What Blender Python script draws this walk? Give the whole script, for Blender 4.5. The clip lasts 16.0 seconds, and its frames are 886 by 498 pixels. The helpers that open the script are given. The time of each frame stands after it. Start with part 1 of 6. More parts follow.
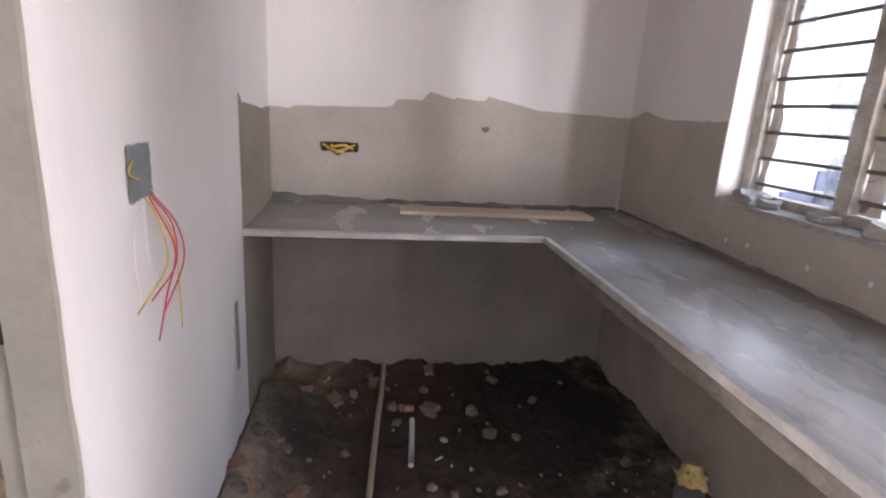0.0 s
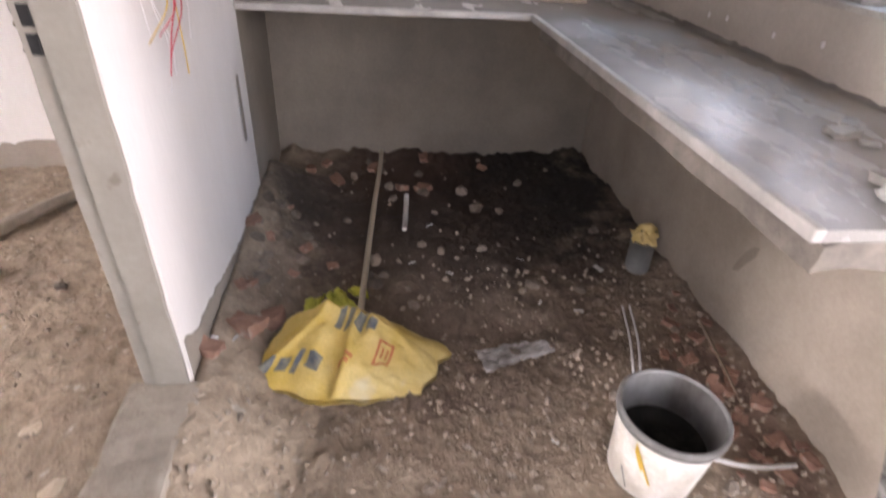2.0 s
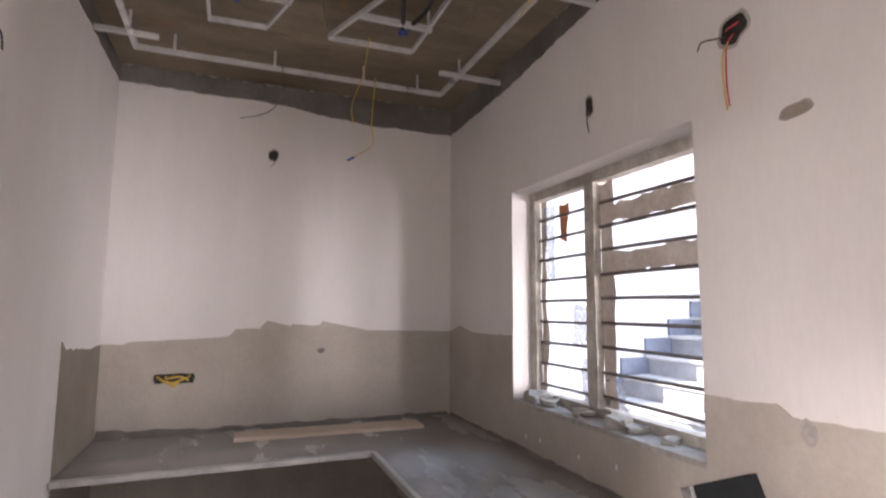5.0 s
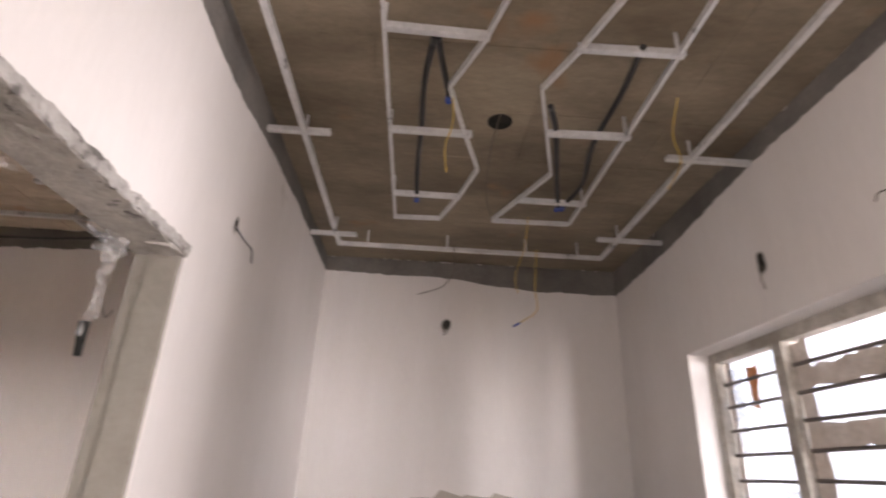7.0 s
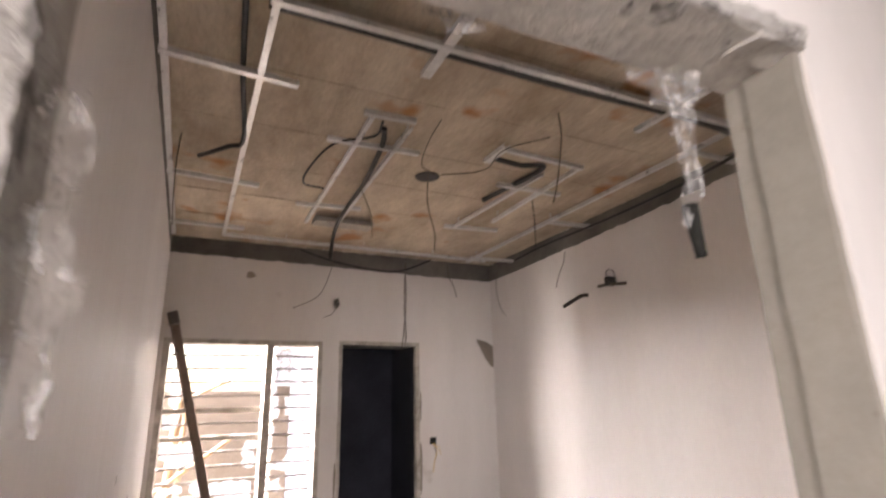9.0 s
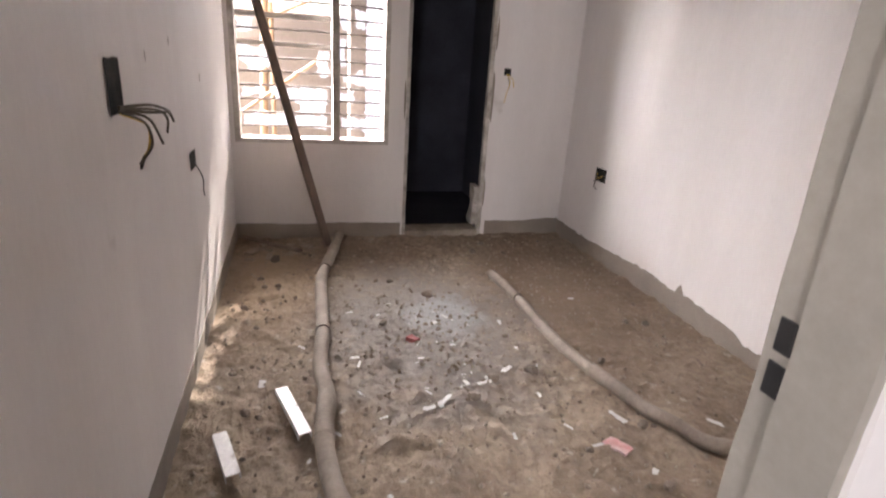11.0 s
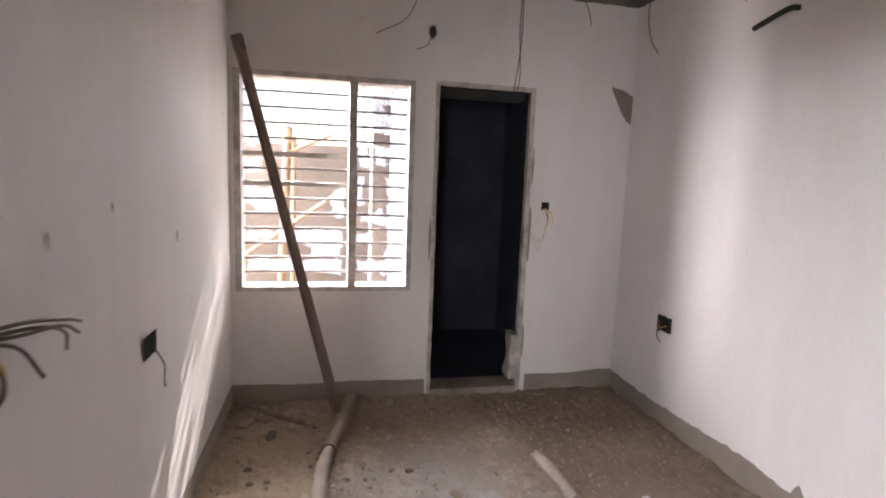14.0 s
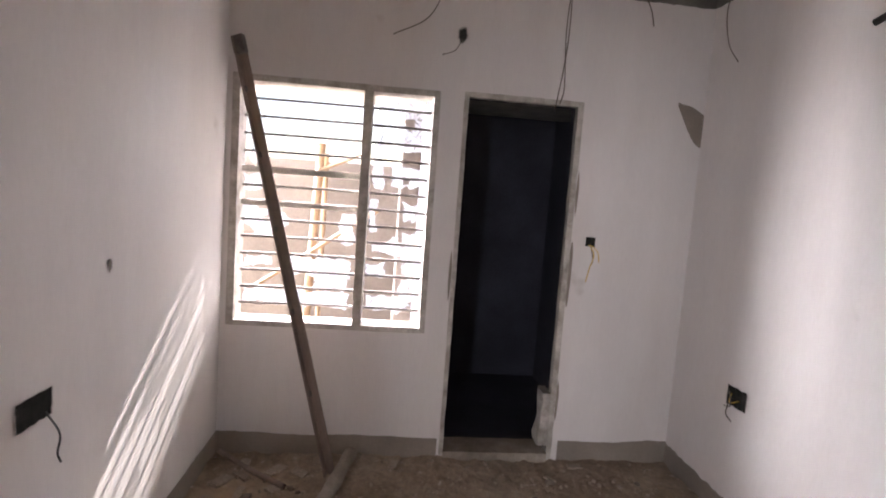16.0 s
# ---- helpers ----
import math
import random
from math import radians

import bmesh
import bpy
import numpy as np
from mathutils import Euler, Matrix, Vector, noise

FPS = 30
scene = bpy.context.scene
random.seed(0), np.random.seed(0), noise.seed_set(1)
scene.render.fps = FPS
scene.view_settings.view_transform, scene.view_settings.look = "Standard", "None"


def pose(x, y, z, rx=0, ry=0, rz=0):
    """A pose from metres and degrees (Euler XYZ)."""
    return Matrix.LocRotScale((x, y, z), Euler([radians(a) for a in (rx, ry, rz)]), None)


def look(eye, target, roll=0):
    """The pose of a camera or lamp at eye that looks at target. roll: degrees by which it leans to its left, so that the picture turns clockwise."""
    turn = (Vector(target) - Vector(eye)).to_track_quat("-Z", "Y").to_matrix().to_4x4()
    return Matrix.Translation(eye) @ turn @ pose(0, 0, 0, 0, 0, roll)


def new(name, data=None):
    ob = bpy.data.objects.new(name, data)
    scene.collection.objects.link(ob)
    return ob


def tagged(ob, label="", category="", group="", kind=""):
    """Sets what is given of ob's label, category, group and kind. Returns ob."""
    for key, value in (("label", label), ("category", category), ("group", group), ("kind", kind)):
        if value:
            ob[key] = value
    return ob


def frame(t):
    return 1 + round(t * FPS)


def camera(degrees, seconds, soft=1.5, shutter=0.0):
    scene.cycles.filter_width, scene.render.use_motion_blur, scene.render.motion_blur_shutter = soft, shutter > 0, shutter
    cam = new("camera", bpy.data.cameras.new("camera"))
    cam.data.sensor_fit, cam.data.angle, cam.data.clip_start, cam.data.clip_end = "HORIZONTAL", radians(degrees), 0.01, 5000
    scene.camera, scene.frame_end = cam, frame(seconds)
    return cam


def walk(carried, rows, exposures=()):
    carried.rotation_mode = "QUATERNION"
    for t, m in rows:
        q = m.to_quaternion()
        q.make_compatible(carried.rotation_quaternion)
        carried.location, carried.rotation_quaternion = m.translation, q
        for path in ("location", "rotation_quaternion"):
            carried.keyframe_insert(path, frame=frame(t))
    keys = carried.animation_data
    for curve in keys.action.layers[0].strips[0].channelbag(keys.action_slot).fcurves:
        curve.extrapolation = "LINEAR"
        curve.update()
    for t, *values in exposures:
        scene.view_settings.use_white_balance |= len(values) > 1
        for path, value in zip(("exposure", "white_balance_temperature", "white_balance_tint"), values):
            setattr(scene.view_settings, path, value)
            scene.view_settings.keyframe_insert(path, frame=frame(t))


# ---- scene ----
cam = camera(79.4, 16.0, 2.0, 0.5)
PATH = [
    (0, (0.462, -2.783, 1.474), (0.764, -0.876, 0.954), 3.6),
    (0.5, (0.418, -2.855, 1.497), (0.792, -0.981, 0.906), 2.7),
    (1, (0.395, -2.909, 1.482), (0.734, -1.063, 0.791), 2.9),
    (1.5, (0.444, -2.974, 1.44), (0.731, -1.204, 0.555), 3.7),
    (2, (0.517, -3.064, 1.373), (0.789, -1.423, 0.264), 4.1),
    (2.5, (0.554, -3.114, 1.328), (0.86, -1.545, 0.126), 4.1),
    (3, (0.567, -3.103, 1.361), (0.96, -1.42, 0.354), 3.7),
    (3.5, (0.586, -3.092, 1.46), (1.113, -1.25, 0.887), 2.8),
    (4, (0.588, -3.109, 1.554), (1.285, -1.246, 1.344), 2.0),
    (4.2, (0.595, -3.103, 1.577), (1.345, -1.252, 1.466), 1.6),
    (6.3, (0.614, -3.24, 1.632), (1.056, -1.386, 2.24), 1.8),
    (6.5, (0.613, -3.255, 1.636), (0.957, -1.397, 2.291), 1.9),
    (7, (0.612, -3.24, 1.634), (0.688, -1.394, 2.4), 2.5),
    (7.5, (0.552, -3.122, 1.604), (0.12, -1.325, 2.368), 3.0),
    (8, (0.463, -2.99, 1.617), (-0.593, -1.437, 2.303), 1.1),
    (8.5, (0.44, -2.823, 1.622), (-1.062, -1.665, 2.257), -0.5),
    (9, (0.37, -2.668, 1.645), (-1.367, -1.845, 2.199), -1.3),
    (9.5, (0.198, -2.553, 1.589), (-1.644, -1.856, 1.937), 0.6),
    (10, (0.183, -2.429, 1.543), (-1.726, -1.837, 1.454), 2.7),
    (10.2, (0.213, -2.403, 1.494), (-1.69, -1.857, 1.209), 3.4),
    (12.3, (0.305, -2.442, 1.357), (-1.468, -1.931, 0.585), 3.9),
    (12.5, (0.236, -2.427, 1.388), (-1.565, -1.883, 0.71), 3.7),
    (13, (0.073, -2.446, 1.488), (-1.774, -1.847, 1.007), 3.4),
    (13.5, (-0.086, -2.403, 1.499), (-1.971, -1.836, 1.145), 3.1),
    (14, (-0.366, -2.261, 1.52), (-2.304, -1.843, 1.254), 2.2),
    (14.5, (-0.598, -2.212, 1.5), (-2.521, -1.714, 1.264), 3.0),
    (15, (-0.789, -2.177, 1.508), (-2.7, -1.646, 1.252), 3.3),
    (15.5, (-0.821, -2.017, 1.546), (-2.792, -1.761, 1.325), 3.6),
    (16, (-0.857, -1.952, 1.55), (-2.838, -1.752, 1.354), 4.2),
]
walk(cam, [(t, look(eye, target, roll)) for t, eye, target, roll in PATH], [(0, 1.38, 6250, 20), (1, 1.42, 6250, 20), (1.5, 1.5, 6250, 20), (2, 1.8, 6400, 20), (2.8, 1.8, 6400, 20), (3.5, 1.6, 6330, 20), (4.2, 1.15, 6420, 20), (6.3, 1.05, 6650, 20), (7.0, 1.27, 6700, 20), (7.5, 1.3, 6700, 20), (8.0, 1.3, 6700, 20), (8.5, 1.45, 6700, 19), (9.2, 1.55, 6700, 18), (9.6, 1.7, 6400, 18), (10.2, 1.5, 6300, 18), (12.3, 1.2, 6500, 18), (13, 1.17, 6200, 18), (14, 1.18, 6120, 18), (16, 1.22, 6100, 18)])

# ---- the plan ----
RIGHT, FAR, HR, HL, SLAB = 1.88, -3.89, -0.17, -2.87, 2.885
WALL = 0.12
JAMB_FAR, JAMB_NEAR, HEAD = -1.92, -2.80, 2.12
KWIN = (-1.94, -0.81, 1.175, 2.18)
HWIN = (-2.84, -1.72, 0.75, 2.13)
HDOOR = (-1.585, -0.90, 0.0, 2.14)
SOUTH = -4.4

# ---- light ----
world = bpy.data.worlds.new("daylight")
scene.world = world
world.use_nodes = True
wn = world.node_tree
sky = wn.nodes.new("ShaderNodeTexSky")
sky.sky_type, sky.sun_disc = "NISHITA", False
sky.sun_elevation, sky.sun_rotation = radians(33), radians(-74)
wn.links.new(sky.outputs[0], wn.nodes["Background"].inputs[0])
wn.nodes["Background"].inputs[1].default_value = 0.11

sun = new("sun", bpy.data.lights.new("sun", "SUN"))
sun.data.energy, sun.data.angle, sun.data.color = 5.0, radians(0.5), (1.0, 0.93, 0.82)
sun.matrix_world = look((-10, 2.8, 6.75), (0, 0, 0))


def area_lamp(name, x, y, z, target, w, h, power, colour):
    """An area lamp for daylight outside a window, or for fill from an unseen opening."""
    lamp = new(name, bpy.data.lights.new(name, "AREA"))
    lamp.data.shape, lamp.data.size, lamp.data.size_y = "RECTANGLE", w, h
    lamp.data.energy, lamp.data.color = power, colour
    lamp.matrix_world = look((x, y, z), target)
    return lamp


# Entrance behind the camera is unseen and assumed; its lamp fills the kitchen.
area_lamp("unseen_entrance_daylight", 0.8, -4.7, 1.3, (0.9, 0, 1.2), 1.4, 2.2, 8, (1.0, 0.95, 0.9))
# Fill lamp in an added, unseen left opening; brightens the right wall.
area_lamp("left_fill_light", -0.45, -3.85, 0.85, (1.88, -2.2, 0.45), 0.5, 1.1, 13, (1.0, 0.95, 0.9))
# Two fill lamps outside made-up openings, to light the hall and left wall.
area_lamp("hall_fill_far", 5.0, -4.3, 1.5, (-3.9, -0.9, 1.3), 1.0, 2.2, 105, (0.98, 0.97, 0.97))
area_lamp("hall_fill_right", 3.8, -5.9, 1.6, (-2.6, -0.2, 1.5), 1.2, 2.2, 180, (0.98, 0.97, 0.97))
area_lamp("stairwell_daylight", 3.6, -1.5, 3.9, (0.8, -1.5, 1.0), 1.6, 2.4, 80, (0.56, 0.77, 1.0))
area_lamp("yard_daylight", -7.5, -4.8, 3.4, (-3.5, -1.9, 1.5), 7.4, 3.2, 5300, (1.0, 0.96, 0.92))
# Fill lamp added out of sight, for the hall's right wall.
area_lamp("hall_wall_fill", -5.3, -7.6, 1.7, (-2.3, -6.7, 1.5), 3.4, 2.6, 1700, (1.0, 0.96, 0.92))


# ---- building helpers ----
def link(nt, a, b):
    nt.links.new(a, b)


def surf(name, c1, c2, s1=2.0, s2=30.0, rough=0.8, bump=0.15, metal=0.0, stretch=(1, 1, 1), specks=None, gloss=0.12, vary=0.0, depth=0.004, speckle=0.13):
    """A surface of two colours in large patches, with fine grain, relief, uneven gloss and, where given, specks of a third colour."""
    m = bpy.data.materials.new(name)
    m.use_nodes = True
    nt = m.node_tree
    b = nt.nodes["Principled BSDF"]
    tc = nt.nodes.new("ShaderNodeTexCoord")
    mp = nt.nodes.new("ShaderNodeMapping")
    mp.inputs["Scale"].default_value = stretch
    link(nt, tc.outputs["Object"], mp.inputs[0])
    big = nt.nodes.new("ShaderNodeTexNoise")
    big.inputs["Scale"].default_value, big.inputs["Detail"].default_value, big.inputs["Roughness"].default_value = s1, 6, 0.62
    link(nt, mp.outputs[0], big.inputs["Vector"])
    fine = nt.nodes.new("ShaderNodeTexNoise")
    fine.inputs["Scale"].default_value, fine.inputs["Detail"].default_value, fine.inputs["Roughness"].default_value = s2, 5, 0.7
    link(nt, mp.outputs[0], fine.inputs["Vector"])
    ramp = nt.nodes.new("ShaderNodeMapRange")
    ramp.inputs[1].default_value, ramp.inputs[2].default_value = 0.33, 0.68
    link(nt, big.outputs[0], ramp.inputs[0])
    mix = nt.nodes.new("ShaderNodeMix")
    mix.data_type = "RGBA"
    mix.inputs[6].default_value, mix.inputs[7].default_value = (*c1, 1), (*c2, 1)
    link(nt, ramp.outputs[0], mix.inputs[0])
    grain = nt.nodes.new("ShaderNodeMapRange")
    grain.inputs[1].default_value, grain.inputs[2].default_value = 0.3, 0.7
    grain.inputs[3].default_value, grain.inputs[4].default_value = 1 - speckle, 1 + speckle
    link(nt, fine.outputs[0], grain.inputs[0])
    mul = nt.nodes.new("ShaderNodeMix")
    mul.data_type, mul.blend_type = "RGBA", "MULTIPLY"
    mul.inputs[0].default_value = 1.0
    link(nt, mix.outputs[2], mul.inputs[6])
    link(nt, grain.outputs[0], mul.inputs[7])
    colour = mul.outputs[2]
    if specks:
        sp = nt.nodes.new("ShaderNodeTexNoise")
        sp.inputs["Scale"].default_value, sp.inputs["Detail"].default_value = specks[1], 3
        link(nt, tc.outputs["Object"], sp.inputs["Vector"])
        cut = nt.nodes.new("ShaderNodeMapRange")
        cut.inputs[1].default_value, cut.inputs[2].default_value = specks[2], specks[2] + 0.08
        link(nt, sp.outputs[0], cut.inputs[0])
        over = nt.nodes.new("ShaderNodeMix")
        over.data_type = "RGBA"
        over.inputs[7].default_value = (*specks[0], 1)
        link(nt, cut.outputs[0], over.inputs[0])
        link(nt, colour, over.inputs[6])
        colour = over.outputs[2]
    if vary:
        info = nt.nodes.new("ShaderNodeObjectInfo")
        rng = nt.nodes.new("ShaderNodeMapRange")
        rng.inputs[3].default_value, rng.inputs[4].default_value = 1 - vary, 1 + vary
        link(nt, info.outputs["Random"], rng.inputs[0])
        each = nt.nodes.new("ShaderNodeMix")
        each.data_type, each.blend_type = "RGBA", "MULTIPLY"
        each.inputs[0].default_value = 1.0
        link(nt, colour, each.inputs[6])
        link(nt, rng.outputs[0], each.inputs[7])
        colour = each.outputs[2]
    link(nt, colour, b.inputs["Base Color"])
    ro = nt.nodes.new("ShaderNodeMapRange")
    ro.inputs[1].default_value, ro.inputs[2].default_value = 0.3, 0.7
    ro.inputs[3].default_value, ro.inputs[4].default_value = max(rough - gloss, 0.03), min(rough + gloss, 1)
    link(nt, big.outputs[0], ro.inputs[0])
    link(nt, ro.outputs[0], b.inputs["Roughness"])
    b.inputs["Metallic"].default_value = metal
    if bump:
        bp = nt.nodes.new("ShaderNodeBump")
        bp.inputs["Strength"].default_value, bp.inputs["Distance"].default_value = bump, depth
        link(nt, fine.outputs[0], bp.inputs["Height"])
        link(nt, bp.outputs[0], b.inputs["Normal"])
    m["shade"] = 1
    return m


def ragged_patch(m, centre, radius, colour, strength=1.0, squash=(1, 1, 1)):
    """A patch of other soil, dirt or tone with a ragged outline, round a place."""
    nt = m.node_tree
    b = nt.nodes["Principled BSDF"]
    before = b.inputs["Base Color"].links[0].from_socket
    tc = nt.nodes.new("ShaderNodeTexCoord")
    mp = nt.nodes.new("ShaderNodeMapping")
    mp.inputs["Location"].default_value = [-c * s for c, s in zip(centre, squash)]
    mp.inputs["Scale"].default_value = squash
    link(nt, tc.outputs["Object"], mp.inputs[0])
    ln = nt.nodes.new("ShaderNodeVectorMath")
    ln.operation = "LENGTH"
    link(nt, mp.outputs[0], ln.inputs[0])
    ns = nt.nodes.new("ShaderNodeTexNoise")
    ns.inputs["Scale"].default_value, ns.inputs["Detail"].default_value, ns.inputs["Roughness"].default_value = 5, 7, 0.7
    link(nt, tc.outputs["Object"], ns.inputs["Vector"])
    ad = nt.nodes.new("ShaderNodeMath")
    ad.operation = "MULTIPLY_ADD"
    ad.inputs[1].default_value = radius * 1.6
    link(nt, ns.outputs[0], ad.inputs[0])
    link(nt, ln.outputs["Value"], ad.inputs[2])
    rg = nt.nodes.new("ShaderNodeMapRange")
    rg.inputs[1].default_value, rg.inputs[2].default_value = radius * 1.35, radius * 2.0
    rg.inputs[3].default_value, rg.inputs[4].default_value = strength, 0
    link(nt, ad.outputs[0], rg.inputs[0])
    mx = nt.nodes.new("ShaderNodeMix")
    mx.data_type = "RGBA"
    mx.inputs[7].default_value = (*colour, 1)
    link(nt, rg.outputs[0], mx.inputs[0])
    link(nt, before, mx.inputs[6])
    link(nt, mx.outputs[2], b.inputs["Base Color"])


def data(name, verts, faces, material, smooth=False):
    me = bpy.data.meshes.new(name)
    me.from_pydata([tuple(v) for v in verts], [], faces)
    me.materials.append(material)
    if smooth:
        me.polygons.foreach_set("use_smooth", [True] * len(me.polygons))
    me.update()
    return me


def from_bm(name, bm, material, smooth=False):
    bmesh.ops.recalc_face_normals(bm, faces=bm.faces[:])
    me = bpy.data.meshes.new(name)
    bm.to_mesh(me)
    bm.free()
    me.materials.append(material)
    if smooth:
        me.polygons.foreach_set("use_smooth", [True] * len(me.polygons))
    return me


def part(name, shape, material, parent, label="", smooth=False):
    """Links a bmesh, or mesh data, as one mesh object under a thing or a part."""
    me = from_bm(name, shape, material, smooth) if isinstance(shape, bmesh.types.BMesh) else shape
    ob = new(name, me)
    ob.parent = parent
    if label:
        ob["label"] = label
    return ob


def thing(name, label, category, shape=None, material=None, group="", kind="", at=None, smooth=False):
    """A top-level thing: a mesh, or an Empty that carries parts."""
    me = None
    if shape is not None:
        me = from_bm(name, shape, material, smooth) if isinstance(shape, bmesh.types.BMesh) else shape
    ob = new(name, me)
    if at is not None:
        ob.matrix_world = at
    return tagged(ob, label, category, group, kind)


def box(x0, x1, y0, y1, z0, z1, bevel=0.0, bm=None):
    """A block between these planes, with its edges rounded off."""
    own = bmesh.new()
    bmesh.ops.create_cube(own, size=1)
    for v in own.verts:
        v.co = Vector(((x0 + x1) / 2 + v.co.x * abs(x1 - x0), (y0 + y1) / 2 + v.co.y * abs(y1 - y0), (z0 + z1) / 2 + v.co.z * abs(z1 - z0)))
    if bevel:
        bmesh.ops.bevel(own, geom=own.edges[:], offset=bevel, segments=2, affect="EDGES", profile=0.5)
    if bm is None:
        return own
    me = bpy.data.meshes.new("block")
    own.to_mesh(me)
    own.free()
    bm.from_mesh(me)
    bpy.data.meshes.remove(me)
    return bm


def chipped(bm, cuts, amount, scale, seed=0):
    """Cuts a mesh finer and roughens it, for broken and cast surfaces."""
    bmesh.ops.subdivide_edges(bm, edges=bm.edges[:], cuts=cuts, use_grid_fill=True)
    for v in bm.verts:
        v.co += noise.noise_vector(v.co * scale + Vector((seed * 7.1, seed, 0))) * amount
    return bm


def smooth_line(points, steps=6):
    """A Catmull-Rom curve through the points."""
    p = [Vector(q) for q in points]
    p = [p[0] * 2 - p[1]] + p + [p[-1] * 2 - p[-2]]
    out = []
    for i in range(1, len(p) - 2):
        for s in range(steps):
            t = s / steps
            a, b, c, d = p[i - 1], p[i], p[i + 1], p[i + 2]
            out.append(0.5 * (2 * b + (c - a) * t + (2 * a - 5 * b + 4 * c - d) * t * t + (3 * b - a - 3 * c + d) * t ** 3))
    return out + [p[-2]]


def tube(name, points, r, material, sides=8, steps=6, wobble=0.0, taper=1.0):
    """A round rod, pipe or wire along a curve through the points."""
    line = smooth_line(points, steps) if steps > 1 else [Vector(q) for q in points]
    verts, faces = [], []
    n = len(line)
    up = Vector((0.13, 0.31, 0.94))
    for i, c in enumerate(line):
        way = (line[min(i + 1, n - 1)] - line[max(i - 1, 0)]).normalized()
        side = way.cross(up)
        side = side.normalized() if side.length > 0.05 else way.cross(Vector((1, 0, 0))).normalized()
        over = side.cross(way)
        rr = r * (1 + (taper - 1) * i / max(n - 1, 1)) * (1 + wobble * noise.noise(c * 9))
        for k in range(sides):
            a = 2 * math.pi * k / sides
            verts.append(c + side * (rr * math.cos(a)) + over * (rr * math.sin(a)))
    for i in range(n - 1):
        for k in range(sides):
            faces.append((i * sides + k, i * sides + (k + 1) % sides, (i + 1) * sides + (k + 1) % sides, (i + 1) * sides + k))
    faces.append(tuple(range(sides)))
    faces.append(tuple((n - 1) * sides + k for k in reversed(range(sides))))
    return data(name, verts, faces, material, True)


def wall_mesh(name, axis, c0, c1, u0, u1, z0, z1, holes, material):
    """A wall between c0 and c1 on its axis, along the other axis from u0 to u1, with openings (ua, ub, za, zb) that go right through it."""
    us = sorted({u0, u1, *[h[0] for h in holes], *[h[1] for h in holes]})
    zs = sorted({z0, z1, *[h[2] for h in holes], *[h[3] for h in holes]})
    us = [u for u in us if u0 <= u <= u1]
    zs = [z for z in zs if z0 <= z <= z1]
    index, verts, faces = {}, [], []

    def vert(c, u, z):
        key = (c, u, z)
        if key not in index:
            index[key] = len(verts)
            verts.append((c, u, z) if axis == "x" else (u, c, z))
        return index[key]

    def solid(i, j):
        if not (0 <= i < len(us) - 1 and 0 <= j < len(zs) - 1):
            return False
        u, z = (us[i] + us[i + 1]) / 2, (zs[j] + zs[j + 1]) / 2
        return not any(a < u < b and c < z < d for a, b, c, d in holes)

    for i in range(len(us) - 1):
        for j in range(len(zs) - 1):
            if not solid(i, j):
                continue
            a, b, c, d = us[i], us[i + 1], zs[j], zs[j + 1]
            faces.append([vert(c0, a, c), vert(c0, b, c), vert(c0, b, d), vert(c0, a, d)])
            faces.append([vert(c1, a, d), vert(c1, b, d), vert(c1, b, c), vert(c1, a, c)])
            if not solid(i - 1, j):
                faces.append([vert(c0, a, c), vert(c0, a, d), vert(c1, a, d), vert(c1, a, c)])
            if not solid(i + 1, j):
                faces.append([vert(c0, b, d), vert(c0, b, c), vert(c1, b, c), vert(c1, b, d)])
            if not solid(i, j - 1):
                faces.append([vert(c0, b, c), vert(c0, a, c), vert(c1, a, c), vert(c1, b, c)])
            if not solid(i, j + 1):
                faces.append([vert(c0, a, d), vert(c0, b, d), vert(c1, b, d), vert(c1, a, d)])
    bm = bmesh.new()
    made = [bm.verts.new(v) for v in verts]
    for f in faces:
        bm.faces.new([made[k] for k in f])
    return from_bm(name, bm, material)


def rough_strip(name, place, us, lows, highs, material, jag=0.012, step=0.02, seed=1):
    """A skin of bare plaster, 3 mm thick, between two ragged lines given at the stations us. place(u, z, d) gives the point d metres off the wall."""
    n = max(2, int((us[-1] - us[0]) / step))
    lo, hi = [], []
    for i in range(n + 1):
        u = us[0] + (us[-1] - us[0]) * i / n
        a = float(np.interp(u, us, lows))
        b = float(np.interp(u, us, highs))
        j = noise.noise(Vector((u * 17, seed * 3.7, 0))) + 0.6 * noise.noise(Vector((u * 61, seed * 1.3, 4)))
        k = noise.noise(Vector((u * 15, seed * 5.7, 9))) + 0.6 * noise.noise(Vector((u * 57, seed * 2.3, 7)))
        lo.append((u, a + (jag * k if a > 0.03 else 0)))
        hi.append((u, b + jag * j))
    verts, faces = [], []
    for (u, a), (_, b) in zip(lo, hi):
        verts += [place(u, a, 0.003), place(u, b, 0.003), place(u, a, -0.004), place(u, b, -0.004)]
    for i in range(n):
        p, q = 4 * i, 4 * i + 4
        faces += [(p, q, q + 1, p + 1), (p + 1, q + 1, q + 3, p + 3), (p, p + 2, q + 2, q)]
    faces += [(0, 1, 3, 2), (4 * n, 4 * n + 2, 4 * n + 3, 4 * n + 1)]
    bm = bmesh.new()
    made = [bm.verts.new(v) for v in verts]
    for f in faces:
        bm.faces.new([made[k] for k in f])
    return from_bm(name, bm, material)


def kitchen_left(u, z, d):
    return (d, u, z)


def kitchen_back(u, z, d):
    return (u, -d, z)


def kitchen_right(u, z, d):
    return (RIGHT - d, u, z)


def hall_far(u, z, d):
    return (FAR + d, u, z)


def hall_right(u, z, d):
    return (u, HR - d, z)


def hall_left(u, z, d):
    return (u, HL + d, z)


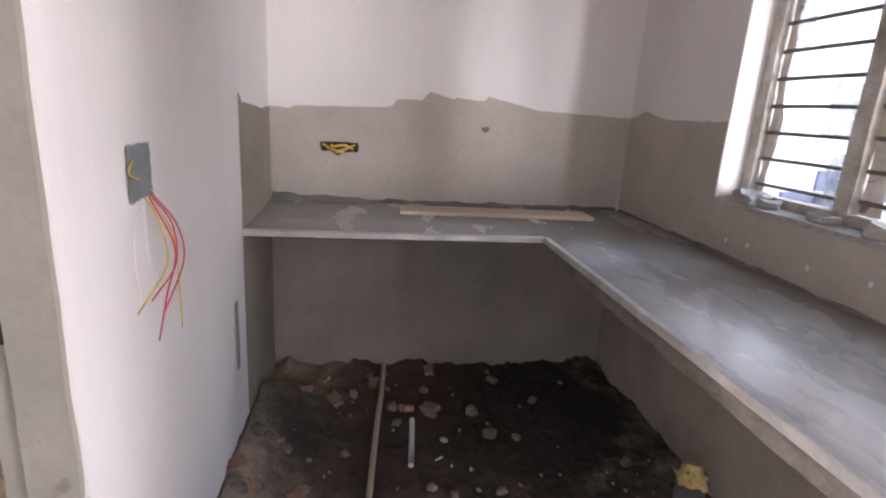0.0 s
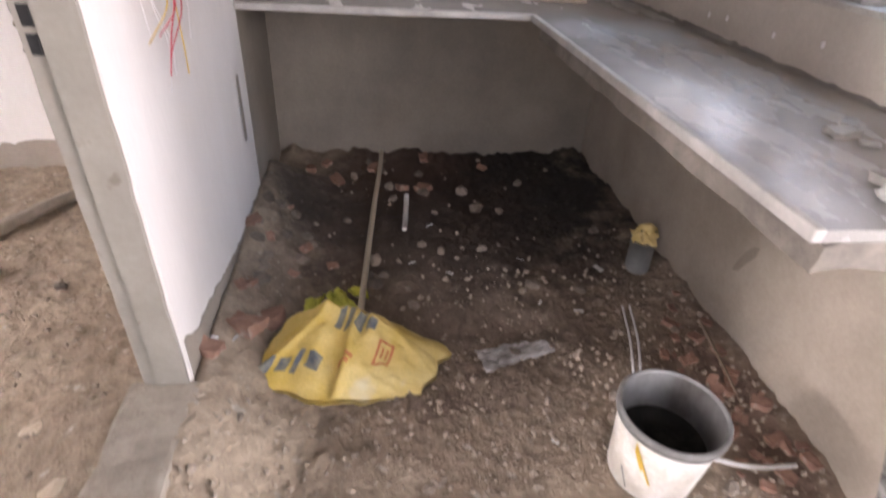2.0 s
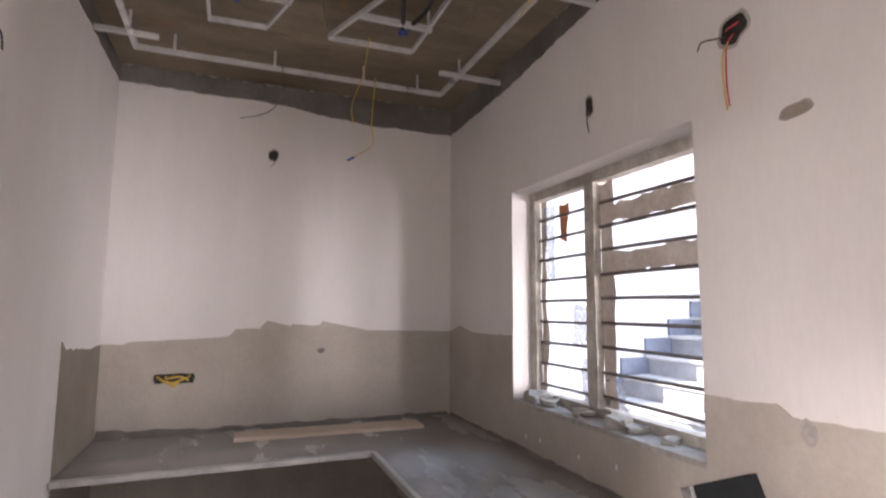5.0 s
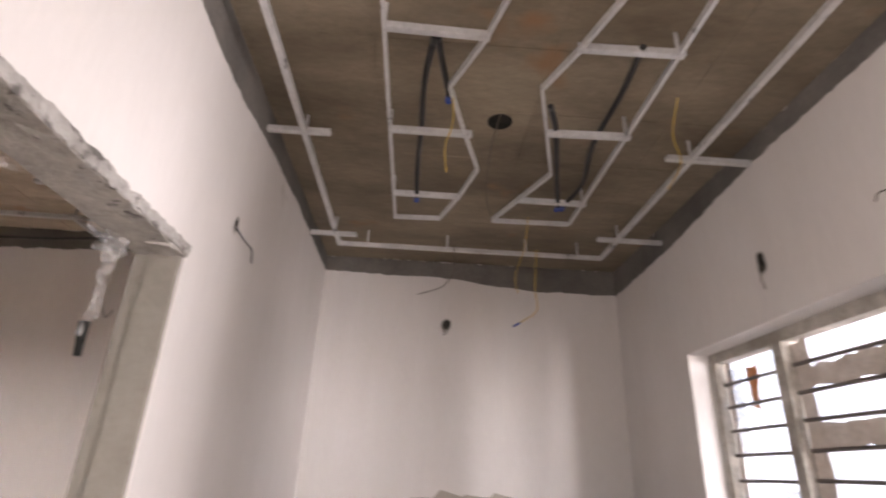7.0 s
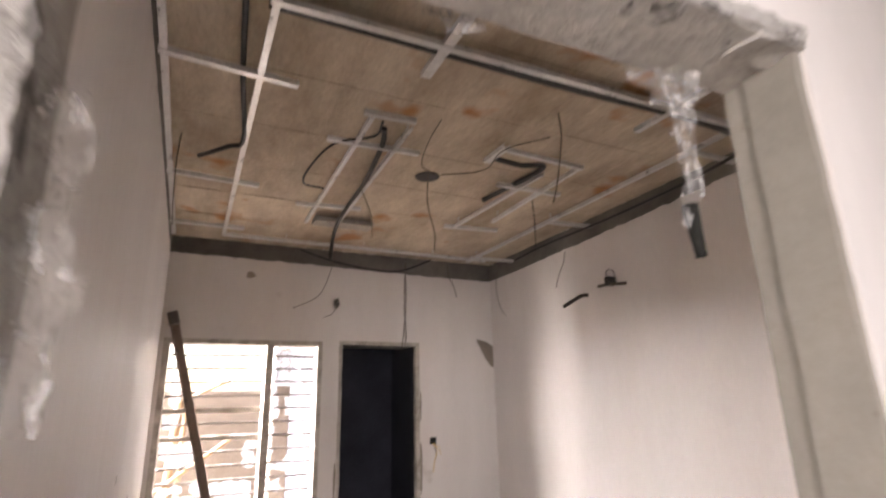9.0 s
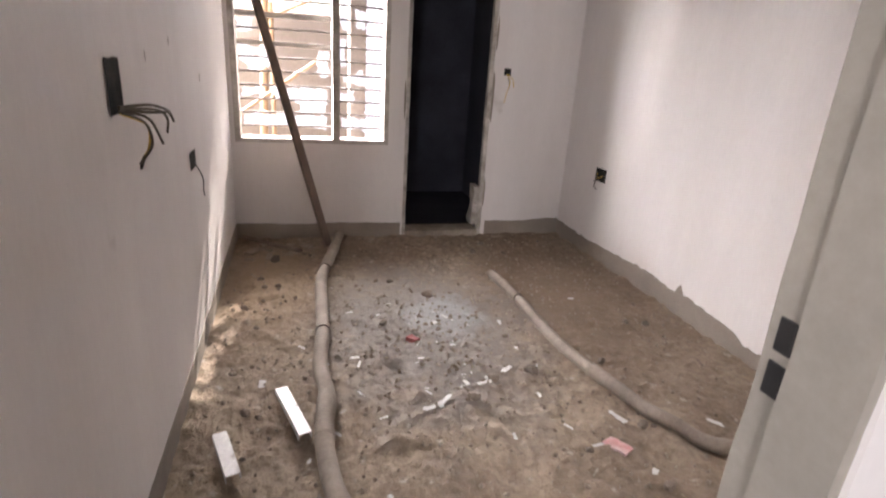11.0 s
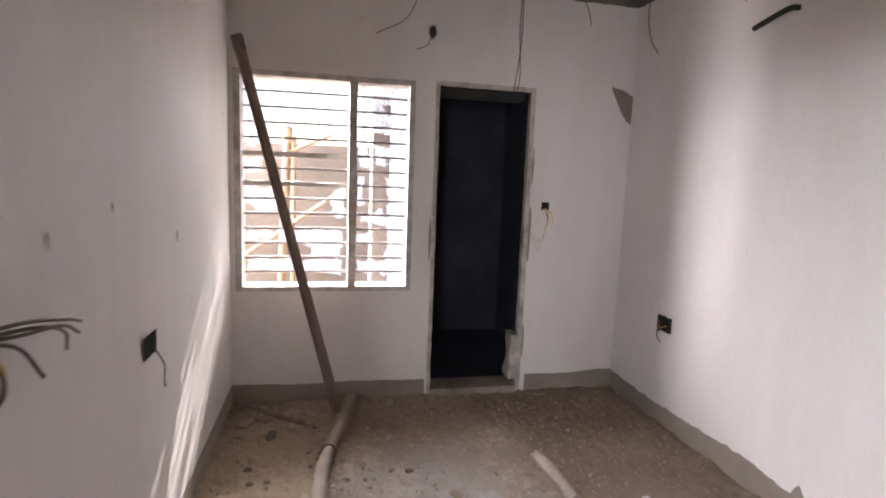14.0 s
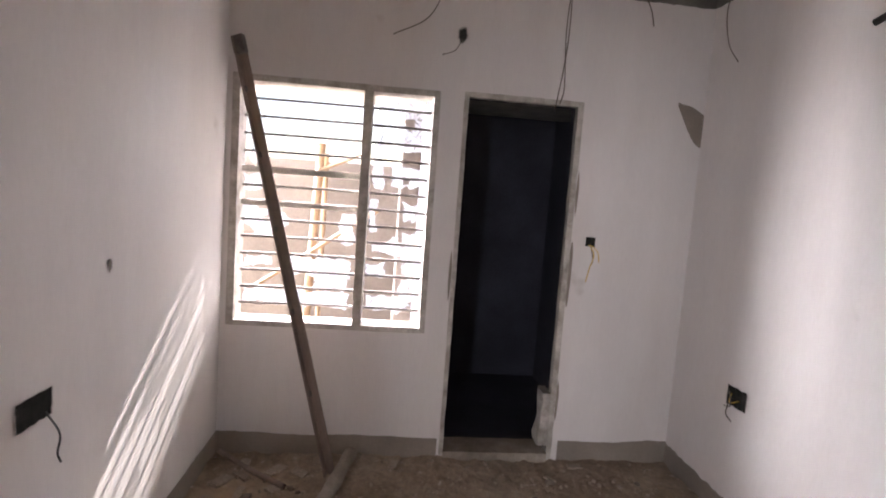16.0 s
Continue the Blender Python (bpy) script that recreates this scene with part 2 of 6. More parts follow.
# ---- materials ----
paint = surf("wall_paint", (0.62, 0.585, 0.56), (0.73, 0.70, 0.68), 0.9, 45, 0.72, 0.05, stretch=(1.6, 1.6, 0.4), depth=0.0015, speckle=0.025, specks=((0.48, 0.44, 0.40), 3.1, 0.72))
# Plaster under and over the worktop: one stuff in shaded and lit tones.
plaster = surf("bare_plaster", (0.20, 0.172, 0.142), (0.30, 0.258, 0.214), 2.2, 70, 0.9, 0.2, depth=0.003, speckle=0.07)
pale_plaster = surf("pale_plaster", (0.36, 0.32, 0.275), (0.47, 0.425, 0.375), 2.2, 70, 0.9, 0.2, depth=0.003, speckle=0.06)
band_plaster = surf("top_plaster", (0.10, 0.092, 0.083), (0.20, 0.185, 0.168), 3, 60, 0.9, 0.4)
# Hall slab is tan, and also made paler in place of bounced light.
hall_slab_mat = surf("tan_shuttered_concrete", (0.33, 0.26, 0.19), (0.63, 0.54, 0.43), 2.1, 40, 0.9, 0.4, stretch=(0.6, 1.5, 1), specks=((0.38, 0.19, 0.08), 2.6, 0.62))
slab_mat = surf("shuttered_concrete", (0.13, 0.10, 0.066), (0.31, 0.257, 0.186), 1.6, 40, 0.9, 0.4, stretch=(0.6, 1.5, 1), specks=((0.25, 0.15, 0.08), 2.6, 0.63))
frame_mat = surf("cast_cement_frame", (0.23, 0.21, 0.18), (0.33, 0.30, 0.26), 3, 55, 0.85, 0.15, speckle=0.06, specks=((0.2, 0.17, 0.14), 14, 0.66))
rough_cement = surf("rough_cement", (0.27, 0.25, 0.225), (0.45, 0.425, 0.39), 5, 40, 0.95, 0.8, depth=0.01)
soil = surf("soil", (0.20, 0.148, 0.104), (0.375, 0.30, 0.222), 1.9, 22, 0.97, 1.0, specks=((0.42, 0.365, 0.30), 18, 0.64), depth=0.026, speckle=0.26)
granite = surf("dusty_granite", (0.235, 0.227, 0.22), (0.30, 0.29, 0.279), 1.9, 110, 0.25, 0.015, stretch=(2.4, 0.9, 1), gloss=0.07, speckle=0.12)
edge_stone = surf("light_edge_stone", (0.33, 0.315, 0.30), (0.50, 0.48, 0.455), 9, 80, 0.6, 0.25)
steel = surf("zinc_channel", (0.56, 0.56, 0.565), (0.74, 0.74, 0.74), 8, 60, 0.34, 0.05, metal=0.45)
iron = surf("dirty_iron", (0.10, 0.085, 0.075), (0.22, 0.19, 0.17), 12, 90, 0.65, 0.3, metal=0.3)
win_frame_mat = surf("grimy_cement_frame", (0.28, 0.25, 0.21), (0.56, 0.53, 0.48), 9, 60, 0.85, 0.5)
black = surf("black_cable", (0.012, 0.012, 0.013), (0.025, 0.024, 0.024), 8, 60, 0.5, 0.05)
# Near-black shade for flat-drawn holes and boxes; also dark conduit and dregs.
dark_hole = surf("matte_dark", (0.03, 0.028, 0.025), (0.06, 0.055, 0.05), 9, 60, 0.95, 0.5)
pit = surf("matte_near_black", (0.012, 0.012, 0.011), (0.035, 0.034, 0.03), 14, 60, 0.98, 0.5)
for m in (dark_hole, pit):
    m.node_tree.nodes["Principled BSDF"].inputs["Specular IOR Level"].default_value = 0.05
mid_plaster = surf("mid_brown_plaster", (0.25, 0.21, 0.168), (0.41, 0.352, 0.292), 1.6, 70, 0.9, 0.25, depth=0.003, speckle=0.08)
white_out = surf("lime_washed_wall", (0.58, 0.59, 0.62), (0.68, 0.69, 0.72), 1.2, 40, 0.9, 0.2)

ragged_patch(granite, (1.66, -1.35, 0.96), 0.42, (0.235, 0.205, 0.172), 0.75, (1.7, 0.35, 1))
ragged_patch(granite, (1.34, -1.75, 0.96), 0.20, (0.50, 0.485, 0.465), 0.75, (1.6, 0.40, 1))
ragged_patch(granite, (1.36, -0.92, 0.96), 0.16, (0.46, 0.45, 0.44), 0.7, (1.2, 0.8, 1))
ragged_patch(granite, (0.6, -0.55, 0.96), 0.20, (0.40, 0.385, 0.37), 0.6, (0.35, 1.6, 1))

# ---- structure ----
def floor_z(x, y):
    v = Vector((x, y, 0))
    h = 0.022 * noise.noise(v * 1.3) + 0.014 * noise.noise(v * 4.1 + Vector((3, 1, 0))) + 0.008 * noise.noise(v * 11) + 0.005 * noise.noise(v * 27)
    h += 0.014 * max(0.0, noise.noise(v * 15 + Vector((2, 7, 3))) - 0.05) + 0.012 * max(0.0, noise.noise(v * 38)) * (1 + noise.noise(v * 2.2))
    if x < -0.3:
        near = math.exp(-((x + 2.0) ** 2 + (y + 1.8) ** 2) / 0.7)
        h += near * (0.018 * max(0.0, noise.noise(v * 17 + Vector((5, 1, 8))) - 0.02) + 0.010 * max(0.0, noise.noise(v * 29 + Vector((1, 4, 2)))))
    if x >= 0:
        h += 0.155 * math.exp(-(x / 0.17) ** 2) * min(1, max(0, (-0.12 - y) / 0.3)) * min(1, max(0, (y + 3.3) / 0.4))
    else:
        h += 0.14 * math.exp(-(max(0, -x - 0.13) / 0.25) ** 2) * min(1, max(0, (-1.75 - y) / 0.25)) * min(1, max(0, (y + 3.1) / 0.3))
    if x > 0:
        h += 0.05 * math.exp(-(y / 0.13) ** 2) * (0.7 + noise.noise(Vector((x * 6, 1, 4))) + 0.5 * noise.noise(Vector((x * 19, 2, 4))))
        h += 0.03 * math.exp(-((x - RIGHT) / 0.10) ** 2) * (0.6 + noise.noise(Vector((y * 7, 5, 1))))
    else:
        h += 0.020 * max(0.0, noise.noise(v * 8.5 + Vector((1, 6, 2)))) + 0.012 * max(0.0, noise.noise(v * 21 + Vector((4, 2, 5))) - 0.1)
    if x > -0.2:
        h += 0.012 * noise.noise(v * 7 + Vector((9, 2, 0)))
    return h


def soil_floor():
    xs = np.linspace(FAR - 0.1, RIGHT + 0.1, 440)
    ys = np.linspace(SOUTH - 0.1, 0.1, 330)
    verts = [(x, y, floor_z(x, y)) for x in xs for y in ys]
    m = len(ys)
    faces = [(i * m + j, (i + 1) * m + j, (i + 1) * m + j + 1, i * m + j + 1) for i in range(len(xs) - 1) for j in range(m - 1)]
    return data("floor", verts, faces, soil, True)


ragged_patch(soil, (0.95, -1.25, 0), 0.85, (0.105, 0.073, 0.054), 0.75)
ragged_patch(soil, (-2.75, -0.75, 0), 0.8, (0.185, 0.132, 0.09), 0.7, (0.7, 1.5, 1))
# Black soil at the back; wider brown patches darken the floor under the worktop.
ragged_patch(soil, (1.35, -0.40, 0), 0.85, (0.016, 0.013, 0.011), 0.97)
ragged_patch(soil, (0.75, -0.75, 0), 0.6, (0.06, 0.042, 0.032), 0.8)
ragged_patch(soil, (0.15, -0.55, 0), 0.25, (0.02, 0.017, 0.015), 0.8)
ragged_patch(soil, (0.7, -0.1, 0), 0.45, (0.12, 0.06, 0.04), 0.6)
ragged_patch(soil, (0.7, -0.45, 0), 0.75, (0.06, 0.042, 0.032), 0.6)
ragged_patch(soil, (1.72, -2.0, 0), 0.34, (0.115, 0.068, 0.048), 0.75, (1.6, 0.8, 1))
ragged_patch(soil, (-2.3, -1.75, 0), 0.75, (0.235, 0.218, 0.20), 0.75, (0.8, 1.2, 1))
ragged_patch(soil, (-2.4, -1.62, 0), 0.22, (0.40, 0.405, 0.405), 0.65, (0.8, 1.0, 1))
ragged_patch(soil, (-2.9, -2.6, 0), 0.5, (0.34, 0.25, 0.165), 0.7, (0.7, 1.4, 1))
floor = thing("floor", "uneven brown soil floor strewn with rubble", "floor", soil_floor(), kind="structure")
ground = thing("ground", "bare dusty ground round the unfinished house", "ground",
               data("ground", [(-300, -300, -0.25), (300, -300, -0.25), (300, 300, -0.25), (-300, 300, -0.25)], [(0, 1, 2, 3)], soil), kind="structure")

# The south opening is unseen, added so lamp light reaches the right wall.
wall_kl = thing("wall_kitchen_left", "white painted wall with a doorway in a cement frame", "wall",
                wall_mesh("wall_kitchen_left", "x", -WALL, 0, SOUTH, 0, -0.2, SLAB, [(JAMB_NEAR - 0.02, JAMB_FAR + 0.001, -0.2, HEAD + 0.02), (-4.3, -3.35, -0.2, 2.3)], paint), kind="structure")
wall_kb = thing("wall_kitchen_back", "white painted wall over bare grey plaster", "wall",
                wall_mesh("wall_kitchen_back", "y", 0, 0.2, -WALL, RIGHT + 0.2, -0.2, SLAB, [], paint), kind="structure")
# Both openings south of the window are unseen, added for the fill lamps.
wall_kr = thing("wall_kitchen_right", "white painted wall with a barred window", "wall",
                wall_mesh("wall_kitchen_right", "x", RIGHT, RIGHT + 0.2, SOUTH, 0, -0.2, SLAB, [KWIN, (-3.3, -2.72, -0.2, 2.3), (-4.28, -3.9, 0.1, 2.5)], paint), kind="structure")
wall_s = thing("wall_entrance", "plain unseen wall with an assumed open entrance", "wall",
               wall_mesh("wall_entrance", "y", SOUTH - 0.2, SOUTH, -WALL, RIGHT + 0.2, -0.2, SLAB, [(0.2, 1.7, -0.2, 2.4)], paint), kind="structure")
wall_hf = thing("wall_hall_far", "white painted wall with a window and a dark doorway", "wall",
                wall_mesh("wall_hall_far", "x", FAR - 0.16, FAR, HL - 0.2, HR + 0.2, -0.2, SLAB, [HWIN, (HDOOR[0], HDOOR[1], -0.2, HDOOR[3])], paint), kind="structure")
wall_hr = thing("wall_hall_right", "white painted long wall above a grey plaster foot", "wall",
                wall_mesh("wall_hall_right", "y", HR, HR + 0.2, FAR, -WALL, -0.2, SLAB, [], paint), kind="structure")
wall_hl = thing("wall_hall_left", "white painted long wall with open switch boxes", "wall",
                wall_mesh("wall_hall_left", "y", HL - 0.2, HL, FAR, -WALL, -0.2, SLAB, [], paint), kind="structure")
def slab_mesh(name, x0, x1, y0, y1, ridges_x, ridges_y, material):
    """A cast slab with the thin ridges that its shuttering boards left on the underside."""
    bm = box(x0, x1, y0, y1, SLAB, SLAB + 0.15)
    for x in ridges_x:
        box(x - 0.004, x + 0.004, y0 + 0.25, y1 - 0.25, SLAB - 0.003, SLAB + 0.01, 0, bm)
    for y in ridges_y:
        box(x0 + 0.3, x1 - 0.3, y - 0.003, y + 0.003, SLAB - 0.0025, SLAB + 0.01, 0, bm)
    return from_bm(name, bm, material)


ceiling = thing("ceiling", "grey brown stained shuttered concrete slab over the kitchen", "ceiling",
                slab_mesh("ceiling", -WALL * 0.5, RIGHT + 0.2, SOUTH - 0.2, 0.2, (0.41, 1.0, 1.52), (-0.62, -0.94, -1.27, -1.60, -1.93, -2.26, -2.60, -2.95), slab_mat), kind="structure")
ceiling_2 = thing("ceiling_hall", "tan stained shuttered concrete slab over the hall", "ceiling",
                  slab_mesh("ceiling_hall", FAR - 0.2, -WALL * 0.5 - 0.001, HL - 0.2, HR + 0.2, (-3.3, -2.85, -2.4, -1.95, -1.5, -1.05, -0.6), (-2.2, -1.3, -0.6), hall_slab_mat), kind="structure")

# bathroom behind the far doorway, its shade put into the surfaces' colour
room_shade = surf("unlit_room_shade", (0.045, 0.045, 0.058), (0.075, 0.074, 0.092), 2, 60, 0.9, 0.2)
room_shade.node_tree.nodes["Principled BSDF"].inputs["Specular IOR Level"].default_value = 0.15
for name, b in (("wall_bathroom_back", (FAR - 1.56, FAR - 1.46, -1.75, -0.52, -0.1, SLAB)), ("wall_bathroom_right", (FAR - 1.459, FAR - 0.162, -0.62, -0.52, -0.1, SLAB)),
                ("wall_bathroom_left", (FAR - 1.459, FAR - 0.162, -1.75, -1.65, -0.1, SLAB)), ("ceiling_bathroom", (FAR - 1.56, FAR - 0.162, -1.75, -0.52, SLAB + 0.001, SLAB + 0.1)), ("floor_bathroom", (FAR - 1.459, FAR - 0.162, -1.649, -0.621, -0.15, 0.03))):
    thing(name, "surface of the little bathroom, coloured dark for its shade", "room", box(*b), room_shade, kind="structure")

# bare plaster skins
thing("plaster_back", "bare grey plaster below a ragged paint edge", "plaster",
      rough_strip("plaster_back", kitchen_back, [0, 0.10, 0.12, 0.45, 0.60, 0.62, 0.755, 0.78, 0.92, 0.93, 1.07, 1.09, 1.32, 1.34, 1.88],
                  [0.95] * 15, [1.42, 1.415, 1.43, 1.44, 1.45, 1.49, 1.49, 1.535, 1.50, 1.515, 1.505, 1.53, 1.485, 1.475, 1.465], pale_plaster, 0.004), kind="structure")
# The worktop's shade on the back wall is put into this darker plaster.
thing("plaster_back", "bare plaster under the worktop, coloured darker for its shade", "plaster",
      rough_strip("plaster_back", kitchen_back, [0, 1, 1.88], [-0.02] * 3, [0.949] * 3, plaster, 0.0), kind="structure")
thing("plaster_right", "bare grey plaster below a ragged paint edge", "plaster",
      rough_strip("plaster_right", kitchen_right, [-2.7, -2.6, -2.2, -2.17, -1.94], [0.95] * 5, [1.36, 1.365, 1.355, 1.375, 1.37], pale_plaster, 0.006, seed=2), kind="structure")
thing("plaster_right", "bare grey plaster under the window sill", "plaster",
      rough_strip("plaster_right", kitchen_right, [-1.939, -0.811], [0.93] * 2, [1.172] * 2, pale_plaster, 0.0, seed=2), kind="structure")
thing("plaster_right", "bare grey plaster beside the window", "plaster",
      rough_strip("plaster_right", kitchen_right, [-0.809, -0.75, -0.35, -0.16, -0.14, 0], [0.93] * 6, [1.48, 1.475, 1.47, 1.505, 1.50, 1.46], pale_plaster, 0.005, seed=3), kind="structure")
# Right wall below the worktop takes a brown tone between the two plasters.
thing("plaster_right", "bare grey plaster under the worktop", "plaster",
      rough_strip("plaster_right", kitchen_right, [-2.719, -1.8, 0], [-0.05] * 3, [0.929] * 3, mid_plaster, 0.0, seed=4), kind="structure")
thing("plaster_left", "bare grey plaster in the corner", "plaster",
      rough_strip("plaster_left", kitchen_left, [-0.66, -0.6, -0.15, 0], [-0.02] * 4, [1.47, 1.44, 1.41, 1.42], plaster, 0.008, seed=5), kind="structure")
thing("plaster_left", "grey plaster foot of the wall", "plaster",
      rough_strip("plaster_left", kitchen_left, [-1.9, -1.8, -1.2, -0.67], [-0.02] * 4, [0.30, 0.25, 0.16, 0.15], plaster, 0.02, seed=6), kind="structure")
# Bare plaster bands along the slab, a darker tone than the plaster lower down.
bands = [
    (kitchen_back, [0, 0.4, 0.75, 0.9, 1.1, 1.3, 1.88], [2.79, 2.775, 2.78, 2.765, 2.74, 2.72, 2.72]),
    (kitchen_left, [SOUTH, -2.2, -1.8, -1.5, -0.9, 0], [2.74, 2.74, 2.72, 2.76, 2.79, 2.79]),
    (kitchen_right, [SOUTH, -2.2, -1.6, -1.4, -0.8, 0], [2.79, 2.80, 2.80, 2.79, 2.74, 2.72]),
    (hall_far, [HL, -2.4, -1.5, -0.9, HR], [2.755, 2.755, 2.745, 2.73, 2.73]),
    (hall_right, [FAR, -3.0, -2.3, -1.8, -1.2, -WALL], [2.73, 2.735, 2.745, 2.755, 2.775, 2.77]),
    (hall_left, [FAR, -2, -WALL], [2.78, 2.79, 2.78]),
]
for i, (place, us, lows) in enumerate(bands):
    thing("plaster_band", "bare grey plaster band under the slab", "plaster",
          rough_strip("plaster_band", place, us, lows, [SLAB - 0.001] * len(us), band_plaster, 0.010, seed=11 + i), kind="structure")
feet = [
    (hall_far, [HL, -2.4, -2.1, -1.6], [0.13, 0.115, 0.125, 0.115]),
    (hall_far, [-0.86, -0.5, -0.3, HR], [0.125, 0.12, 0.14, 0.14]),
    (hall_right, [FAR, -3.375, -2.89, -2.56, -2.27, -2.23, -2.19, -2.06, -1.78, -1.70, -1.58, -1.44, -1.36, -1.05, -WALL], [0.13, 0.115, 0.138, 0.159, 0.13, 0.205, 0.15, 0.142, 0.117, 0.08, 0.085, 0.11, 0.145, 0.18, 0.21]),
    (hall_left, [FAR, -3, -2, -WALL], [0.13, 0.12, 0.10, 0.12]),
]
for i, (place, us, highs) in enumerate(feet):
    thing("plaster_foot", "bare grey plaster foot of the white wall", "plaster",
          rough_strip("plaster_foot", place, us, [-0.05] * len(us), highs, plaster, 0.016 if place is hall_right else 0.005, seed=31 + i), kind="structure")

# outside the kitchen window: a stair against a white wall
stair_wall = thing("wall_stairwell", "white washed wall beside the outer stair", "wall",
                   from_bm("wall_stairwell", box(2.1, 9, 0.82, 1.0, -0.25, 5.5), white_out), kind="structure")
granite_step = surf("grey_step_stone", (0.26, 0.27, 0.29), (0.36, 0.37, 0.39), 6, 60, 0.7, 0.2)
tread_stone = surf("grey_tread_stone", (0.46, 0.46, 0.46), (0.60, 0.60, 0.60), 6, 60, 0.6, 0.2)
blue_skirt = surf("blue_grey_skirting_paint", (0.13, 0.15, 0.20), (0.19, 0.21, 0.27), 6, 60, 0.7, 0.2)
stair = thing("staircase", "grey stone outdoor stair with pale treads and a dark painted skirting", "staircase")
for k in range(1, 15):
    x = 4.15 + (k - 7) * 0.28
    part("riser", box(x, x + 0.275, -0.6, 0.80, -0.25 if k < 3 else 0.17 * (k - 2), 0.17 * k - 0.034, 0.004), granite_step, stair)
    part("tread", box(x - 0.03, x + 0.275, -0.62, 0.80, 0.17 * k - 0.03, 0.17 * k, 0.006), tread_stone, stair)
    part("skirting", box(x - 0.02, x + 0.30, 0.79, 0.818, 0.17 * k + 0.001, 0.17 * k + 0.15, 0.004), blue_skirt, stair)
thing("wall_neighbour", "white washed wall of the neighbouring house", "wall",
      from_bm("wall_neighbour", box(7.5, 7.7, -9, 0.8, -0.25, 5.0), white_out), kind="structure")

# outside the hall window: canopy, column, yard wall and scaffolding
thing("canopy", "concrete canopy above the hall window", "canopy",
      from_bm("canopy", box(FAR - 1.15, FAR - 0.16, -3.6, -0.3, 2.2, 2.3, 0.01), rough_cement), kind="structure")
yard_mat = surf("yard_wall_plaster", (0.085, 0.07, 0.057), (0.135, 0.115, 0.097), 1.5, 30, 0.9, 0.3)
thing("wall_yard", "low beige plastered yard wall", "wall", from_bm("wall_yard", box(-7.4, -7.2, -9, 3, -0.25, 1.86, 0.01), yard_mat), kind="structure")
# Unseen wall, added to stop the yard lamps shining into the kitchen.
thing("lamp_screen_wall", "unseen wall added to keep yard lamp light out of the kitchen", "wall", from_bm("lamp_screen_wall", box(-3.35, -3.2, -9.5, HL - 0.202, -0.25, 3.4, 0.01), yard_mat), kind="structure")
thing("column", "plastered porch column", "column", from_bm("column", box(-5.35, -5.1, -1.90, -1.70, -0.25, 2.2, 0.01), yard_mat), kind="structure")
bamboo_mat = surf("bamboo", (0.14, 0.09, 0.047), (0.23, 0.155, 0.09), 7, 60, 0.6, 0.2)
for pts, r in ((((-6.5, -2.80, -0.25), (-6.5, -2.75, 1), (-6.5, -2.70, 2.0)), 0.045), (((-6.45, -2.66, -0.25), (-6.45, -2.64, 1.9)), 0.025),
               (((-6.4, -3.3, 0.5), (-6.4, -2.1, 1.35)), 0.022), (((-6.4, -2.7, 1.72), (-6.4, -2.2, 1.95)), 0.02)):
    thing("bamboo_pole", "yellow brown bamboo scaffolding pole", "pole", tube("bamboo_pole", pts, r, bamboo_mat, 10, 4, 0.1), group="scaffolding poles")

# ---- kitchen worktop ----
worktop = thing("worktop", "dusty grey granite worktop round the corner, with a pale front edge", "worktop")
bm = bmesh.new()
pts = [(0.004, -0.006), (RIGHT - 0.005, -0.006), (RIGHT - 0.005, -2.44), (1.238, -2.425), (1.24, -0.69), (0.004, -0.66)]
low, high = [bm.verts.new((x, y, 0.938)) for x, y in pts], [bm.verts.new((x, y, 0.962)) for x, y in pts]
bm.faces.new(high)
bm.faces.new(low[::-1])
for i in range(6):
    bm.faces.new((low[i], low[(i + 1) % 6], high[(i + 1) % 6], high[i]))
part("slab", bm, granite, worktop)
part("edge", box(0.004, 1.225, -0.700, -0.668, 0.940, 0.964, 0.003), edge_stone, worktop, "pale stone front edge")
part("edge", box(1.216, 1.237, -2.43, -0.70, 0.940, 0.967, 0.003), edge_stone, worktop, "pale stone front edge")
bm = box(1.256, 1.86, -2.418, -0.72, 0.872, 0.928)
part("bedding", chipped(bm, 14, 0.009, 14), surf("broken_bedding_cement", (0.11, 0.095, 0.08), (0.25, 0.22, 0.19), 7, 50, 0.95, 0.7, depth=0.01), worktop, "broken cement bedding under the slab")
plank_mat = surf("pale_plank", (0.50, 0.41, 0.32), (0.62, 0.53, 0.43), 5, 60, 0.7, 0.2, stretch=(0.5, 4, 4))
plank = thing("plank", "pale wooden plank lying on the worktop", "plank", box(-0.48, 0.48, -0.08, 0.08, 0, 0.018, 0.002), plank_mat, at=pose(1.12, -0.235, 0.9625, 0, 0, -1.5))

# ---- doorway lining ----
def lining(name, x0, x1, y0, y1, z0, z1, seed):
    bm = box(x0, x1, y0, y1, z0, z1)
    bmesh.ops.subdivide_edges(bm, edges=[e for e in bm.edges if e.calc_length() > 0.3], cuts=40, use_grid_fill=True)
    for v in bm.verts:
        v.co += noise.noise_vector(v.co * 13 + Vector((seed, 0, 0))) * 0.004
    return bm


door_1 = thing("door_1", "doorless cast cement door frame with rough broken plaster", "door frame", kind="structure")
part("jamb", lining("jamb", -0.086, -0.006, JAMB_FAR - 0.014, JAMB_FAR + 0.02, -0.1, HEAD, 1), frame_mat, door_1)
rebate = part("rebate", lining("rebate", -WALL - 0.005, -0.082, JAMB_FAR - 0.006, JAMB_FAR + 0.02, -0.1, HEAD, 2), frame_mat, door_1)
